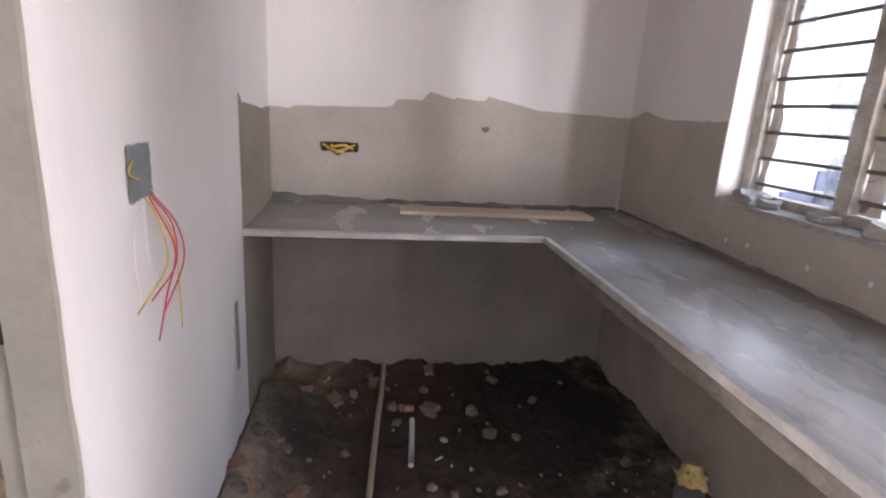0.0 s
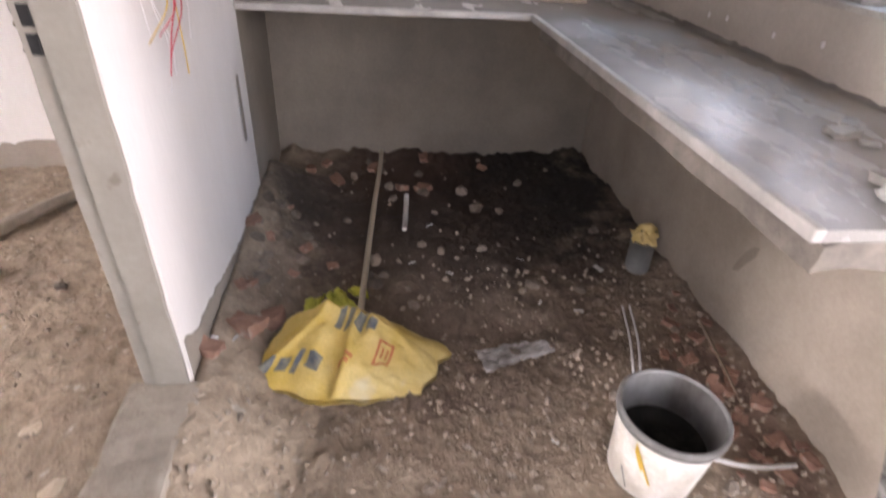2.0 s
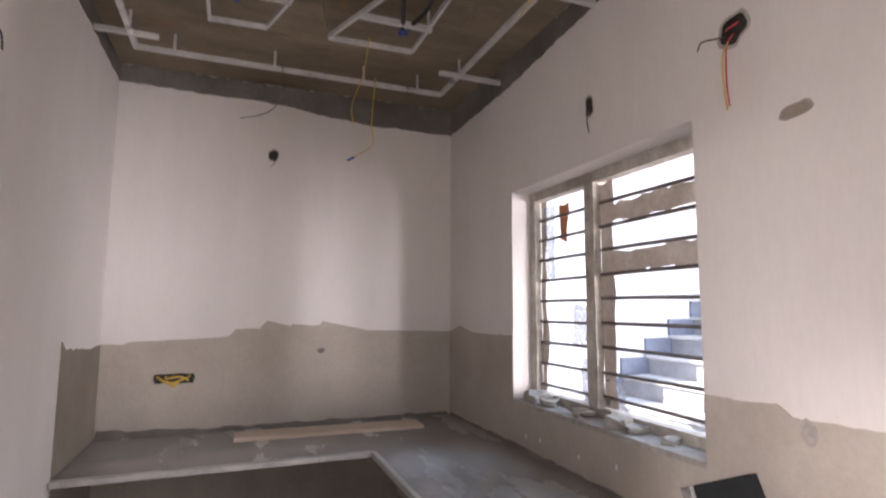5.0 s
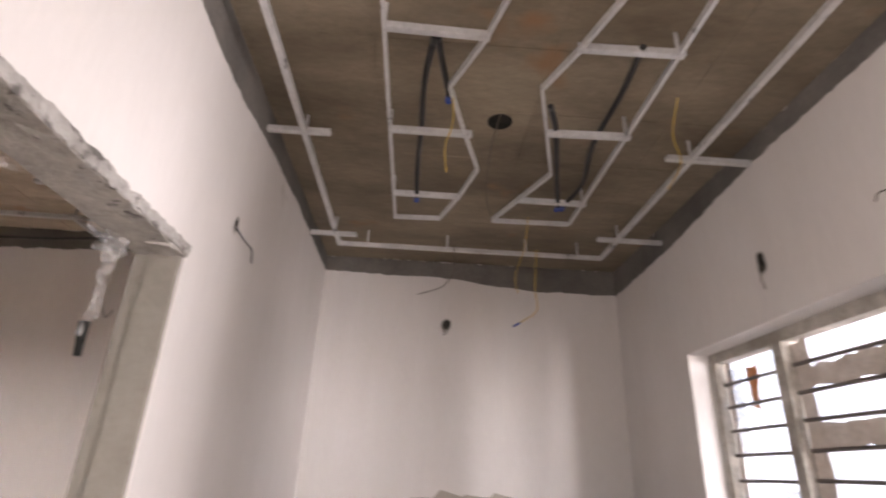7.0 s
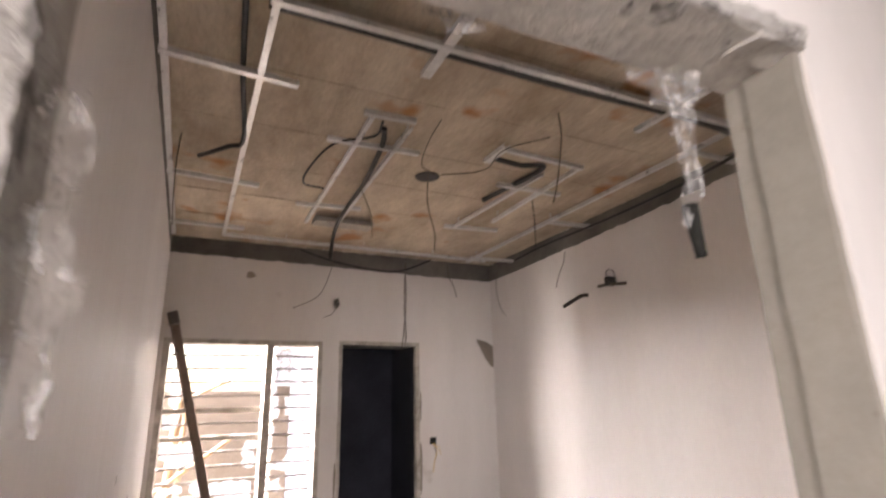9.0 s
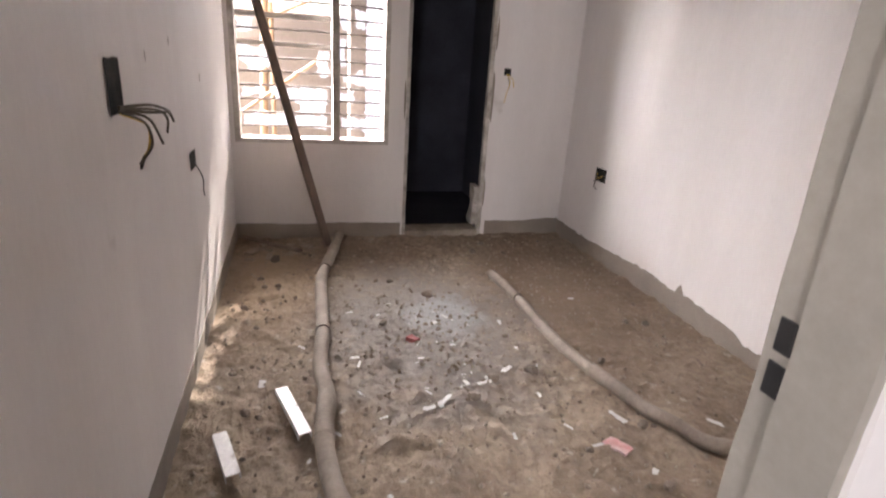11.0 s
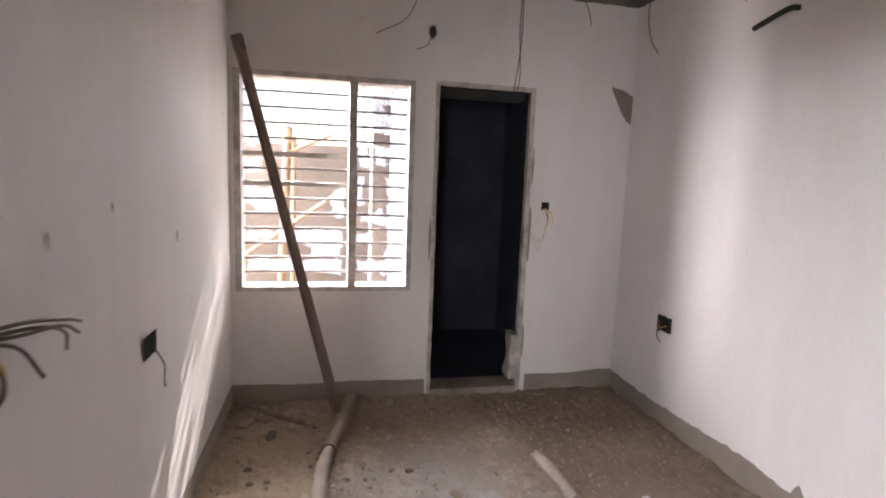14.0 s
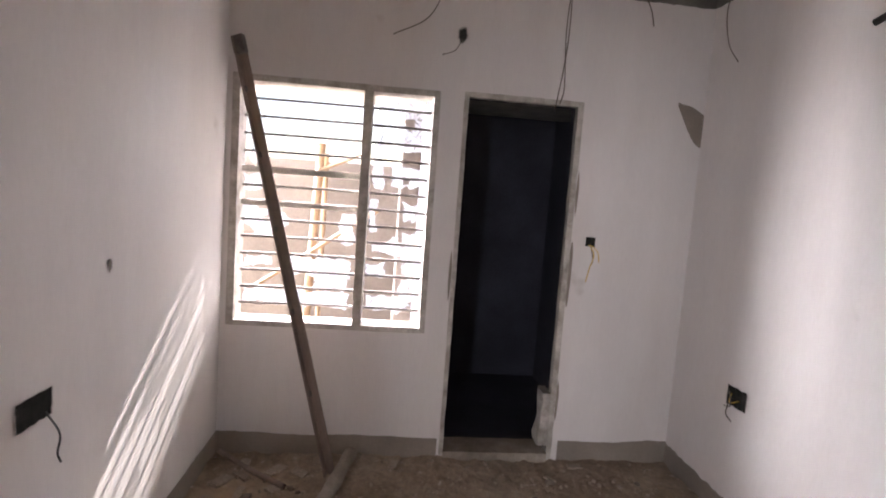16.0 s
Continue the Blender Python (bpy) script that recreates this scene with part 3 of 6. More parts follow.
part("jamb", lining("jamb", -0.086, 0.004, JAMB_NEAR - 0.02, JAMB_NEAR + 0.022, -0.1, HEAD, 3), rough_cement, door_1)
part("rebate", lining("rebate", -WALL - 0.005, -0.082, JAMB_NEAR - 0.02, JAMB_NEAR + 0.012, -0.1, HEAD, 4), rough_cement, door_1)
part("lintel", lining("lintel", -WALL - 0.005, 0.004, JAMB_NEAR, JAMB_FAR, HEAD - 0.005, HEAD + 0.02, 5), rough_cement, door_1)
# Lock recesses are solid blocks; black colour gives their shade.
for z in (1.14, 1.088):
    part("strike_plate", box(-0.113, -0.091, JAMB_FAR - 0.007, JAMB_FAR + 0.004, z - 0.020, z + 0.020, 0.002), black, rebate, "lock recess, its shade drawn as a black block")
broken = chipped(box(-0.05, 0.004, JAMB_FAR - 0.10, JAMB_FAR - 0.004, HEAD - 0.010, HEAD + 0.03), 5, 0.008, 22, 3)
part("broken_plaster", broken, rough_cement, door_1)
crust = surf("cracked_broken_plaster", (0.26, 0.245, 0.225), (0.46, 0.44, 0.415), 9, 60, 0.95, 0.8, depth=0.008, specks=((0.13, 0.12, 0.11), 24, 0.53))


def crusty(x0, x1, y0, y1, z0, z1, seed):
    """A strip of knocked off plaster, cut fine along its length and broken up."""
    bm = box(x0, x1, y0, y1, z0, z1)
    bmesh.ops.subdivide_edges(bm, edges=[e for e in bm.edges if e.calc_length() > 0.3], cuts=120, use_grid_fill=True)
    bmesh.ops.subdivide_edges(bm, edges=[e for e in bm.edges if e.calc_length() > 0.03], cuts=4, use_grid_fill=True)
    for v in bm.verts:
        p = v.co + Vector((seed * 3.1, 0, 0))
        v.co += noise.noise_vector(p * 9) * 0.003 + noise.noise_vector(p * 31) * 0.006 + noise.noise_vector(p * 70) * 0.003
    return bm


part("broken_plaster", crusty(-0.03, 0.008, JAMB_NEAR - 0.022, JAMB_NEAR + 0.024, 0.3, HEAD, 5), crust, door_1, "rough cracked plaster edge beside the doorway")
part("broken_plaster", crusty(-0.045, 0.007, JAMB_NEAR, JAMB_FAR, HEAD - 0.003, HEAD + 0.028, 6), crust, door_1, "rough plaster edge over the doorway")
sill_bm = box(-WALL - 0.05, 0.025, JAMB_NEAR, JAMB_FAR, -0.1, 0.165, 0.02)
sill_mat = surf("soiled_cement", (0.20, 0.165, 0.13), (0.38, 0.33, 0.27), 4, 35, 0.95, 0.8, depth=0.012)
part("threshold", chipped(sill_bm, 6, 0.016, 10, 8), sill_mat, door_1, "rough cement threshold strip")

# ---- kitchen window ----
sheet_mat = bpy.data.materials.new("torn_plastic_film")
sheet_mat.use_nodes = True
nt = sheet_mat.node_tree
nt.nodes.remove(nt.nodes["Principled BSDF"])
outn = nt.nodes["Material Output"]
df, tl, tp = nt.nodes.new("ShaderNodeBsdfDiffuse"), nt.nodes.new("ShaderNodeBsdfTranslucent"), nt.nodes.new("ShaderNodeBsdfTransparent")
df.inputs[0].default_value, tl.inputs[0].default_value = (0.50, 0.51, 0.53, 1), (0.17, 0.178, 0.20, 1)
nz = nt.nodes.new("ShaderNodeTexNoise")
nz.inputs["Scale"].default_value, nz.inputs["Detail"].default_value = 7, 6
rg = nt.nodes.new("ShaderNodeMapRange")
rg.inputs[1].default_value, rg.inputs[2].default_value, rg.inputs[3].default_value, rg.inputs[4].default_value = 0.35, 0.65, 0.15, 0.6
nt.links.new(nz.outputs[0], rg.inputs[0])
m1, m2 = nt.nodes.new("ShaderNodeMixShader"), nt.nodes.new("ShaderNodeMixShader")
m1.inputs[0].default_value = 0.55
nt.links.new(df.outputs[0], m1.inputs[1])
nt.links.new(tl.outputs[0], m1.inputs[2])
nt.links.new(rg.outputs[0], m2.inputs[0])
nt.links.new(m1.outputs[0], m2.inputs[1])
nt.links.new(tp.outputs[0], m2.inputs[2])
nt.links.new(m2.outputs[0], outn.inputs[0])
film_mat = surf("dusty_paper_film", (0.50, 0.43, 0.37), (0.72, 0.67, 0.62), 9, 60, 0.7, 0.3)
orange = surf("orange_tape", (0.55, 0.20, 0.08), (0.65, 0.28, 0.13), 9, 60, 0.6, 0.1)


def torn_sheet(name, place, u0, u1, z0, z1, material, seed, rag=0.03, nu=14, nz=10, hole=2.0):
    """A crumpled sheet stretched between bars, ragged along its rim, with torn gaps."""
    verts, faces = [], []
    for i in range(nu + 1):
        for j in range(nz + 1):
            u, z = u0 + (u1 - u0) * i / nu, z0 + (z1 - z0) * j / nz
            edge = (1 if i in (0, nu) or j in (0, nz) else 0.2)
            k = noise.noise_vector(Vector((u * 19, z * 19, seed * 4.4)))
            verts.append(place(u + k.x * rag * edge, z + k.y * rag * edge, 0.012 * k.z))
    for i in range(nu):
        for j in range(nz):
            u, z = u0 + (u1 - u0) * (i + .5) / nu, z0 + (z1 - z0) * (j + .5) / nz
            if noise.noise(Vector((u * 7.5, z * 9, seed * 2.9))) * 1.6 < hole:
                faces.append((i * (nz + 1) + j, (i + 1) * (nz + 1) + j, (i + 1) * (nz + 1) + j + 1, i * (nz + 1) + j + 1))
    return data(name, verts, faces, material, True)


KX = RIGHT + 0.10


def kpane(u, z, d):
    return (KX + 0.035 + d, u, z)


def bar_mesh(name, axis_len, r=0.006):
    return tube(name, ((0, -axis_len / 2, 0), (0, 0, 0.001), (0, axis_len / 2, 0)), r, iron, 6, 3, 0.15)


window_1 = thing("window_1", "old cement framed window with iron bars and torn film", "window", kind="structure")
y0, y1, z0, z1 = KWIN
for name, b in (("window_frame", (KX, KX + 0.06, y0, y0 + 0.045, z0, z1)), ("window_frame", (KX, KX + 0.06, y1 - 0.05, y1, z0, z1)),
                ("window_frame", (KX, KX + 0.06, y0 + 0.045, y1 - 0.05, z1 - 0.045, z1)), ("window_frame", (KX, KX + 0.06, y0 + 0.045, y1 - 0.05, z0, z0 + 0.04)),
                ("mullion", (KX - 0.004, KX + 0.064, -1.325, -1.265, z0 + 0.04, z1 - 0.045))):
    part(name, chipped(box(*b), 6, 0.004, 25, 2), win_frame_mat, window_1)
part("window_sill", chipped(box(RIGHT - 0.012, KX, y0 + 0.002, y1 - 0.002, z0 - 0.012, z0 + 0.006), 7, 0.003, 15), rough_cement, window_1)
rod_r, rod_l = bar_mesh("bar", 0.58, 0.0075), bar_mesh("bar", 0.42, 0.0075)
for i in range(9):
    z = 2.045 - 0.0985 * i
    b = part("bar", rod_r, iron, window_1)
    b.matrix_basis = pose(KX + 0.03, -1.61, z, 0.3 * (-1) ** i)
    b = part("bar", rod_l, iron, window_1)
    b.matrix_basis = pose(KX + 0.03, -1.062, z - 0.006, -0.4)
for u0, u1, a, b, s, mm in ((-1.90, -1.34, 1.955, 2.035, 1, film_mat), (-1.90, -1.34, 1.755, 1.84, 2, film_mat), (-1.40, -1.325, 1.22, 2.13, 3, film_mat), (-0.91, -0.86, 1.22, 2.13, 4, film_mat),
                            (-1.18, -1.27, 1.22, 1.40, 5, sheet_mat), (-1.45, -1.33, 1.22, 1.33, 6, sheet_mat), (-1.12, -1.26, 1.45, 1.62, 7, sheet_mat), (-0.98, -0.9, 1.75, 2.1, 8, sheet_mat)):
    part("film", torn_sheet("film", kpane, u0, u1, a, b, mm, s, 0.02), mm, window_1, "torn dusty film stuck to the bars")
part("tape", torn_sheet("tape", kpane, -1.09, -1.03, 1.92, 2.09, orange, 9, 0.015, 6, 8), orange, window_1, "orange strip of tape")
for i, (y, s) in enumerate(((-0.95, .05), (-1.05, .035), (-1.28, .03), (-1.5, .045), (-1.58, .03), (-1.75, .025))):
    thing("mortar_crumb", "broken bit of mortar on the window sill", "rubble", chipped(box(-s, s, -s, s, 0, s * 0.9), 2, s * 0.5, 30, i), rough_cement, at=pose(RIGHT + 0.055, y, z0 + 0.004, 0, 0, 40 * i), group="mortar crumbs")

# ---- leaning slab and what lies on the worktop ----
board_face = surf("black_granite", (0.006, 0.0065, 0.0065), (0.014, 0.0145, 0.014), 4, 90, 0.85, 0.1, stretch=(2, 2, 0.6), specks=((0.06, 0.06, 0.055), 20, 0.68))
board_face.node_tree.nodes["Principled BSDF"].inputs["Specular IOR Level"].default_value = 0.04
board = thing("granite_offcut", "black granite offcut slab with pale sawn edge, leaning on worktop", "stone slab")
top, foot = Vector((1.430, -2.31, 1.275)), Vector((1.485, -2.80, -0.01))
way = (foot - top)
length = way.length
zax = -way.normalized()
xax = Vector((1, -0.12, 0))
xax = (xax - zax * xax.dot(zax)).normalized()
yax = zax.cross(xax)
board.matrix_world = Matrix.Translation(foot) @ Matrix((xax, yax, zax)).transposed().to_4x4()
part("slab", box(0.010, 0.168, 0, 0.026, 0, length, 0.003), board_face, board)
bm = box(0.003, 0.011, -0.001, 0.027, 0, length)
part("edge", chipped(bm, 12, 0.003, 30), surf("chipped_sawn_edge", (0.02, 0.02, 0.02), (0.34, 0.33, 0.31), 26, 90, 0.8, 0.4), board, "chipped black and pale sawn edge")
coil = thing("hose_coil", "short coil of black and white hose on the worktop", "hose")
for rad, thick, off, mm, label in ((0.046, 0.013, 0.0, black, ""), (0.040, 0.006, -0.018, edge_stone, "white inner hose")):
    part("loop", tube("loop", [(1.755 + off + 0.02 * math.sin(a), -2.295 + rad * 0.75 * math.cos(a), 1.02 + rad * math.sin(a)) for a in np.linspace(-1.2, 4.2, 12)], thick, mm, 8, 4), mm, coil, label)
for i, (x, y, s) in enumerate(((1.60, -2.02, .022), (1.66, -1.97, .02), (1.50, -2.28, .025), (1.62, -2.08, .012))):
    thing("plaster_lump", "grey white lump of plaster on the worktop", "rubble", chipped(box(-s * 1.6, s * 1.6, -s, s, 0, s * 0.7), 2, s * 0.4, 25, i), rough_cement, at=pose(x, y, 0.962, 0, 0, 50 * i), group="plaster lumps")
for us, hs, place in (([0.01, 0.2, 0.5, 0.9, 1.4, 1.86], [0.05, 0.035, 0.02, 0.02, 0.018, 0.02], kitchen_back), ([-2.4, -1.7, -1.2, -0.8, -0.3, -0.02], [0.014, 0.012, 0.014, 0.022, 0.012, 0.012], kitchen_right)):
    verts, faces = [], []
    n = 70
    for i in range(n + 1):
        u = us[0] + (us[-1] - us[0]) * i / n
        h = float(np.interp(u, us, hs)) * (1 + 0.7 * noise.noise(Vector((u * 9, 3, 1)))) + 0.01 * noise.noise(Vector((u * 31, 3, 1)))
        verts += [place(u, 0.963, max(h, 0.006)), place(u, 0.963 + max(h, 0.006) * 0.8, 0.0035)]
    for i in range(n):
        faces.append((2 * i, 2 * i + 2, 2 * i + 3, 2 * i + 1))
    thing("mortar_fillet", "dark crumbly mortar along the worktop joint", "mortar", data("mortar_fillet", verts, faces, band_plaster), kind="structure")

bag_mat = surf("crumpled_clear_bag", (0.34, 0.33, 0.31), (0.58, 0.57, 0.55), 16, 60, 0.35, 0.3)
bag_green = surf("green_bag_print", (0.06, 0.22, 0.05), (0.12, 0.34, 0.09), 14, 60, 0.4, 0.2)
crumpled = thing("plastic_bag", "small crumpled clear bag with a green corner on the worktop", "litter")
for name, mm, c, r, label in (("bag", bag_mat, (1.443, -2.335, 0.976), (0.032, 0.024, 0.017), ""), ("corner", bag_green, (1.462, -2.372, 0.971), (0.014, 0.012, 0.010), "bright green corner")):
    bm = bmesh.new()
    bmesh.ops.create_icosphere(bm, subdivisions=3, radius=1)
    for v in bm.verts:
        q = v.co + noise.noise_vector(v.co * 2.3) * 0.45
        v.co = Vector((c[0] + q.x * r[0], c[1] + q.y * r[1], max(c[2] + q.z * r[2], 0.9625)))
    part(name, bm, mm, crumpled, label)
thing("plaster_smear", "grey trowel smear on the plaster under the worktop", "plaster",
      rough_strip("plaster_smear", lambda u, z, d: kitchen_right(u, z, d + 0.003), [-1.66, -1.635, -1.61, -1.585], [0.36, 0.31, 0.26, 0.25], [0.40, 0.385, 0.35, 0.28], plaster, 0.01, 0.006, seed=51), kind="structure")

# ---- boxes and wires in the walls ----
box_mat = surf("grey_metal_box", (0.13, 0.15, 0.16), (0.22, 0.24, 0.25), 15, 80, 0.6, 0.3)
wire_mats = {"red": surf("red_wire", (0.42, 0.03, 0.05), (0.5, 0.05, 0.07), 5, 50, 0.5, 0), "yellow": surf("yellow_wire", (0.55, 0.36, 0.04), (0.62, 0.42, 0.08), 5, 50, 0.5, 0),
             "white": surf("white_wire", (0.6, 0.58, 0.58), (0.7, 0.68, 0.68), 5, 50, 0.5, 0), "black": black,
             "brown": surf("dusty_wire", (0.06, 0.048, 0.035), (0.11, 0.09, 0.06), 5, 50, 0.6, 0), "blue": surf("blue_wire", (0.02, 0.06, 0.3), (0.03, 0.08, 0.4), 5, 50, 0.5, 0)}


def open_box(name, label, place, u0, u1, z0, z1, ragged=0.004, wires=(), r=0.0022, material=None):
    """An open box drawn flat on the wall, its inner shade left to a dark back, with its loose wires: each (colour,
    points as u, z, off the wall).
    """
    ob = thing(name, label, "switch box")
    rim = []
    n = 8
    for a, b in (((u0, z0), (u1, z0)), ((u1, z0), (u1, z1)), ((u1, z1), (u0, z1)), ((u0, z1), (u0, z0))):
        for i in range(n):
            u, z = a[0] + (b[0] - a[0]) * i / n, a[1] + (b[1] - a[1]) * i / n
            k = noise.noise_vector(Vector((u * 60, z * 60, 2)))
            rim.append((u + k.x * ragged, z + k.y * ragged))
    cu, cz = (u0 + u1) / 2, (z0 + z1) / 2
    verts = [place(u, z, 0.0045) for u, z in rim] + [place(cu + (u - cu) * 0.95, cz + (z - cz) * 0.965, 0.0038) for u, z in rim]
    m = len(rim)
    part("rim", data("rim", verts, [(i, (i + 1) % m, m + (i + 1) % m, m + i) for i in range(m)], rough_cement), rough_cement, ob)
    verts = [place(cu + (u - cu) * 0.95, cz + (z - cz) * 0.965, 0.004) for u, z in rim]
    part("back", data("back", verts, [tuple(range(m))], material or box_mat), material or box_mat, ob)
    for colour, pts in wires:
        pts = [(u, z if z > z0 else z0 - (z0 - z) * 0.86, d) for u, z, d in pts]
        part("wire", tube("wire", [place(u, z, d) for u, z, d in pts], r * (0.6 if colour == "white" else 1), wire_mats[colour], 6, 6), wire_mats[colour], ob, colour + " wire")
    return ob


open_box("switch_box", "open metal switch box with red, yellow and white wires hanging out", kitchen_left, -1.655, -1.535, 1.245, 1.36, 0.008, (
    ("yellow", ((-1.63, 1.33, .004), (-1.69, 1.31, .02), (-1.62, 1.29, .01))),
    ("yellow", ((-1.60, 1.25, .01), (-1.62, 1.20, .04), (-1.64, 1.10, .06), (-1.78, 1.03, .05))), ("yellow", ((-1.58, 1.25, .01), (-1.57, 1.15, .05), (-1.55, 1.0, .05), (-1.52, 0.87, .04))),
    ("red", ((-1.57, 1.25, .01), (-1.57, 1.18, .05), (-1.59, 1.08, .06), (-1.71, 1.03, .05))), ("red", ((-1.56, 1.25, .01), (-1.54, 1.17, .05), (-1.54, 1.07, .06), (-1.66, 0.97, .05))),
    ("red", ((-1.58, 1.25, .01), (-1.59, 1.12, .06), (-1.66, 1.02, .06), (-1.69, 0.92, .05))), ("white", ((-1.62, 1.25, .01), (-1.72, 1.16, .03), (-1.73, 1.02, .04))),
    ("white", ((-1.56, 1.26, .01), (-1.52, 1.18, .05), (-1.45, 1.07, .05), (-1.48, 0.97, .05))), ("white", ((-1.61, 1.25, .01), (-1.68, 1.1, .04), (-1.66, 1.0, .05), (-1.68, .87, .04))),
    ("white", ((-1.60, 1.25, .01), (-1.65, 1.12, .03), (-1.61, 1.0, .04), (-1.62, .9, .04)))), 0.0019)
open_box("conduit_slot", "narrow chased slot in the wall", kitchen_left, -0.845, -0.80, 0.44, 0.72, 0.004, (), material=plaster)
open_box("socket_box", "socket box crammed with yellow wires in bare plaster", kitchen_back, 0.245, 0.44, 1.215, 1.265, 0.008, (
    ("yellow", ((0.26, 1.25, .01), (0.33, 1.22, .03), (0.42, 1.25, .01))), ("yellow", ((0.28, 1.23, .01), (0.36, 1.25, .03), (0.41, 1.23, .01))), ("yellow", ((0.3, 1.25, .01), (0.34, 1.2, .03), (0.38, 1.25, .01))),
    ("black", ((0.25, 1.24, .01), (0.34, 1.235, .02), (0.43, 1.245, .01)))), 0.006, dark_hole)


# Drawn flat; a dark back carries the hole's shade in its colour.
def ragged_hole(name, label, place, u, z, r, rz, seed, wires=(), material=None, wr=0.0025):
    ob = thing(name, label, "wall hole")
    n = 18
    ring = []
    for i in range(n):
        a = 2 * math.pi * i / n
        k = 1 + 0.35 * noise.noise(Vector((math.cos(a) * 1.6, math.sin(a) * 1.6, seed * 3.3)))
        ring.append((u + r * k * math.cos(a), z + rz * k * math.sin(a)))
    part("rim", data("rim", [place(p, q, 0.0045) for p, q in ring] + [place(u + (p - u) * .8, z + (q - z) * .8, 0.0038) for p, q in ring],
                     [(i, (i + 1) % n, n + (i + 1) % n, n + i) for i in range(n)], rough_cement), rough_cement, ob)
    part("back", data("back", [place(u + (p - u) * .8, z + (q - z) * .8, 0.004) for p, q in ring], [tuple(range(n))], material or dark_hole), material or dark_hole, ob)
    for colour, pts in wires:
        part("wire", tube("wire", [place(*p) for p in pts], wr, wire_mats[colour], 6, 5), wire_mats[colour], ob, colour + " wire")
    return ob


ragged_hole("lamp_hole", "round lamp point hole in the white wall", kitchen_back, 0.785, 2.47, 0.033, 0.037, 1, (("brown", ((0.785, 2.46, .004), (0.79, 2.42, .02), (0.77, 2.40, .02))),))
ragged_hole("plaster_spot", "dark knock in the bare plaster", kitchen_back, 1.085, 1.365, 0.025, 0.016, 2, material=band_plaster)
ragged_hole("lamp_hole", "slit lamp point hole with a loose wire", kitchen_left, -1.63, 2.345, 0.014, 0.03, 3, (("black", ((-1.63, 2.335, .004), (-1.6, 2.30, .03), (-1.55, 2.29, .04), (-1.53, 2.25, .04))),))
ragged_hole("lamp_hole", "ragged hole with a short loose wire", kitchen_right, -1.45, 2.40, 0.028, 0.045, 4, (("brown", ((-1.45, 2.38, .004), (-1.455, 2.34, .02), (-1.46, 2.29, .015))),))
ragged_hole("socket_hole", "big broken hole with a red and yellow wire pair", kitchen_right, -2.10, 2.39, 0.056, 0.05, 5, (
    ("red", ((-2.10, 2.375, .004), (-2.09, 2.34, .02), (-2.085, 2.25, .02), (-2.09, 2.17, .02))), ("yellow", ((-2.095, 2.35, .02), (-2.08, 2.31, .025), (-2.08, 2.22, .025), (-2.083, 2.16, .02))),
    ("red", ((-2.12, 2.40, .006), (-2.10, 2.385, .025), (-2.08, 2.395, .006))), ("brown", ((-2.07, 2.38, .004), (-2.02, 2.385, .03), (-2.0, 2.365, .03)))), wr=0.0023)
ragged_hole("plaster_spot", "chipped patch of bare plaster", kitchen_right, -2.26, 2.10, 0.045, 0.02, 6, material=plaster)
ragged_hole("socket_hole", "open pipe stub in the plaster with crumbs", kitchen_right, -2.24, 1.325, 0.022, 0.028, 7, material=rough_cement)
for y, z in ((-1.33, 1.04), (-1.05, 1.04), (-0.93, 1.03), (-1.55, 1.06)):
    ragged_hole("plug_hole", "small drilled hole with a pale plug", kitchen_right, y, z, 0.011, 0.014, y, material=wire_mats["white"])

# ---- kitchen floor ----
def at_floor(x, y, dz=0.0, rx=0, ry=0, rz=0):
    return pose(x, y, floor_z(x, y) + dz, rx, ry, rz)


pvc = surf("cream_pvc", (0.40, 0.34, 0.25), (0.5, 0.44, 0.34), 8, 60, 0.5, 0.1)
white_pvc = surf("dusty_white_plastic", (0.5, 0.49, 0.48), (0.64, 0.63, 0.62), 8, 60, 0.5, 0.1)
thing("conduit_pipe", "long cream plastic conduit pipe on the floor", "pipe", tube("conduit_pipe", ((0.60, -0.03, 0.05), (0.58, -0.30, 0.035), (0.55, -0.6, 0.03), (0.50, -1.2, 0.03), (0.46, -1.75, 0.04)), 0.0125, pvc, 8, 5))
thing("conduit_offcut", "short white plastic pipe offcut", "pipe", tube("conduit_offcut", ((0.715, -0.575, 0.035), (0.70, -0.74, 0.034), (0.683, -0.90, 0.03)), 0.012, white_pvc, 10, 2))
grey_pvc = surf("grey_drain_plastic", (0.16, 0.16, 0.155), (0.22, 0.22, 0.21), 8, 60, 0.6, 0.1)
tape_mat = surf("yellow_bag_plug", (0.44, 0.31, 0.09), (0.62, 0.50, 0.24), 16, 60, 0.5, 0.6, specks=((0.12, 0.09, 0.03), 22, 0.6))
drain = thing("drain_stub", "grey drain pipe stub plugged with a yellow bag", "pipe stub", at=at_floor(1.73, -1.21, -0.03, 5, -6, 0))
part("pipe", tube("pipe", ((0, 0, 0), (0, 0, 0.10), (0, 0, 0.21)), 0.054, grey_pvc, 20, 1), grey_pvc, drain)
bm = bmesh.new()
bmesh.ops.create_icosphere(bm, subdivisions=4, radius=0.055)
for v in bm.verts:
    v.co = Vector((v.co.x * 0.92, v.co.y * 0.92, 0.225 + v.co.z * 0.95)) + noise.noise_vector(v.co * 34) * 0.024
part("plug", bm, tape_mat, drain, "crumpled yellow plastic plug", True)

grubby_film = surf("grubby_grey_film", (0.24, 0.215, 0.19), (0.46, 0.44, 0.42), 14, 60, 0.45, 0.3)

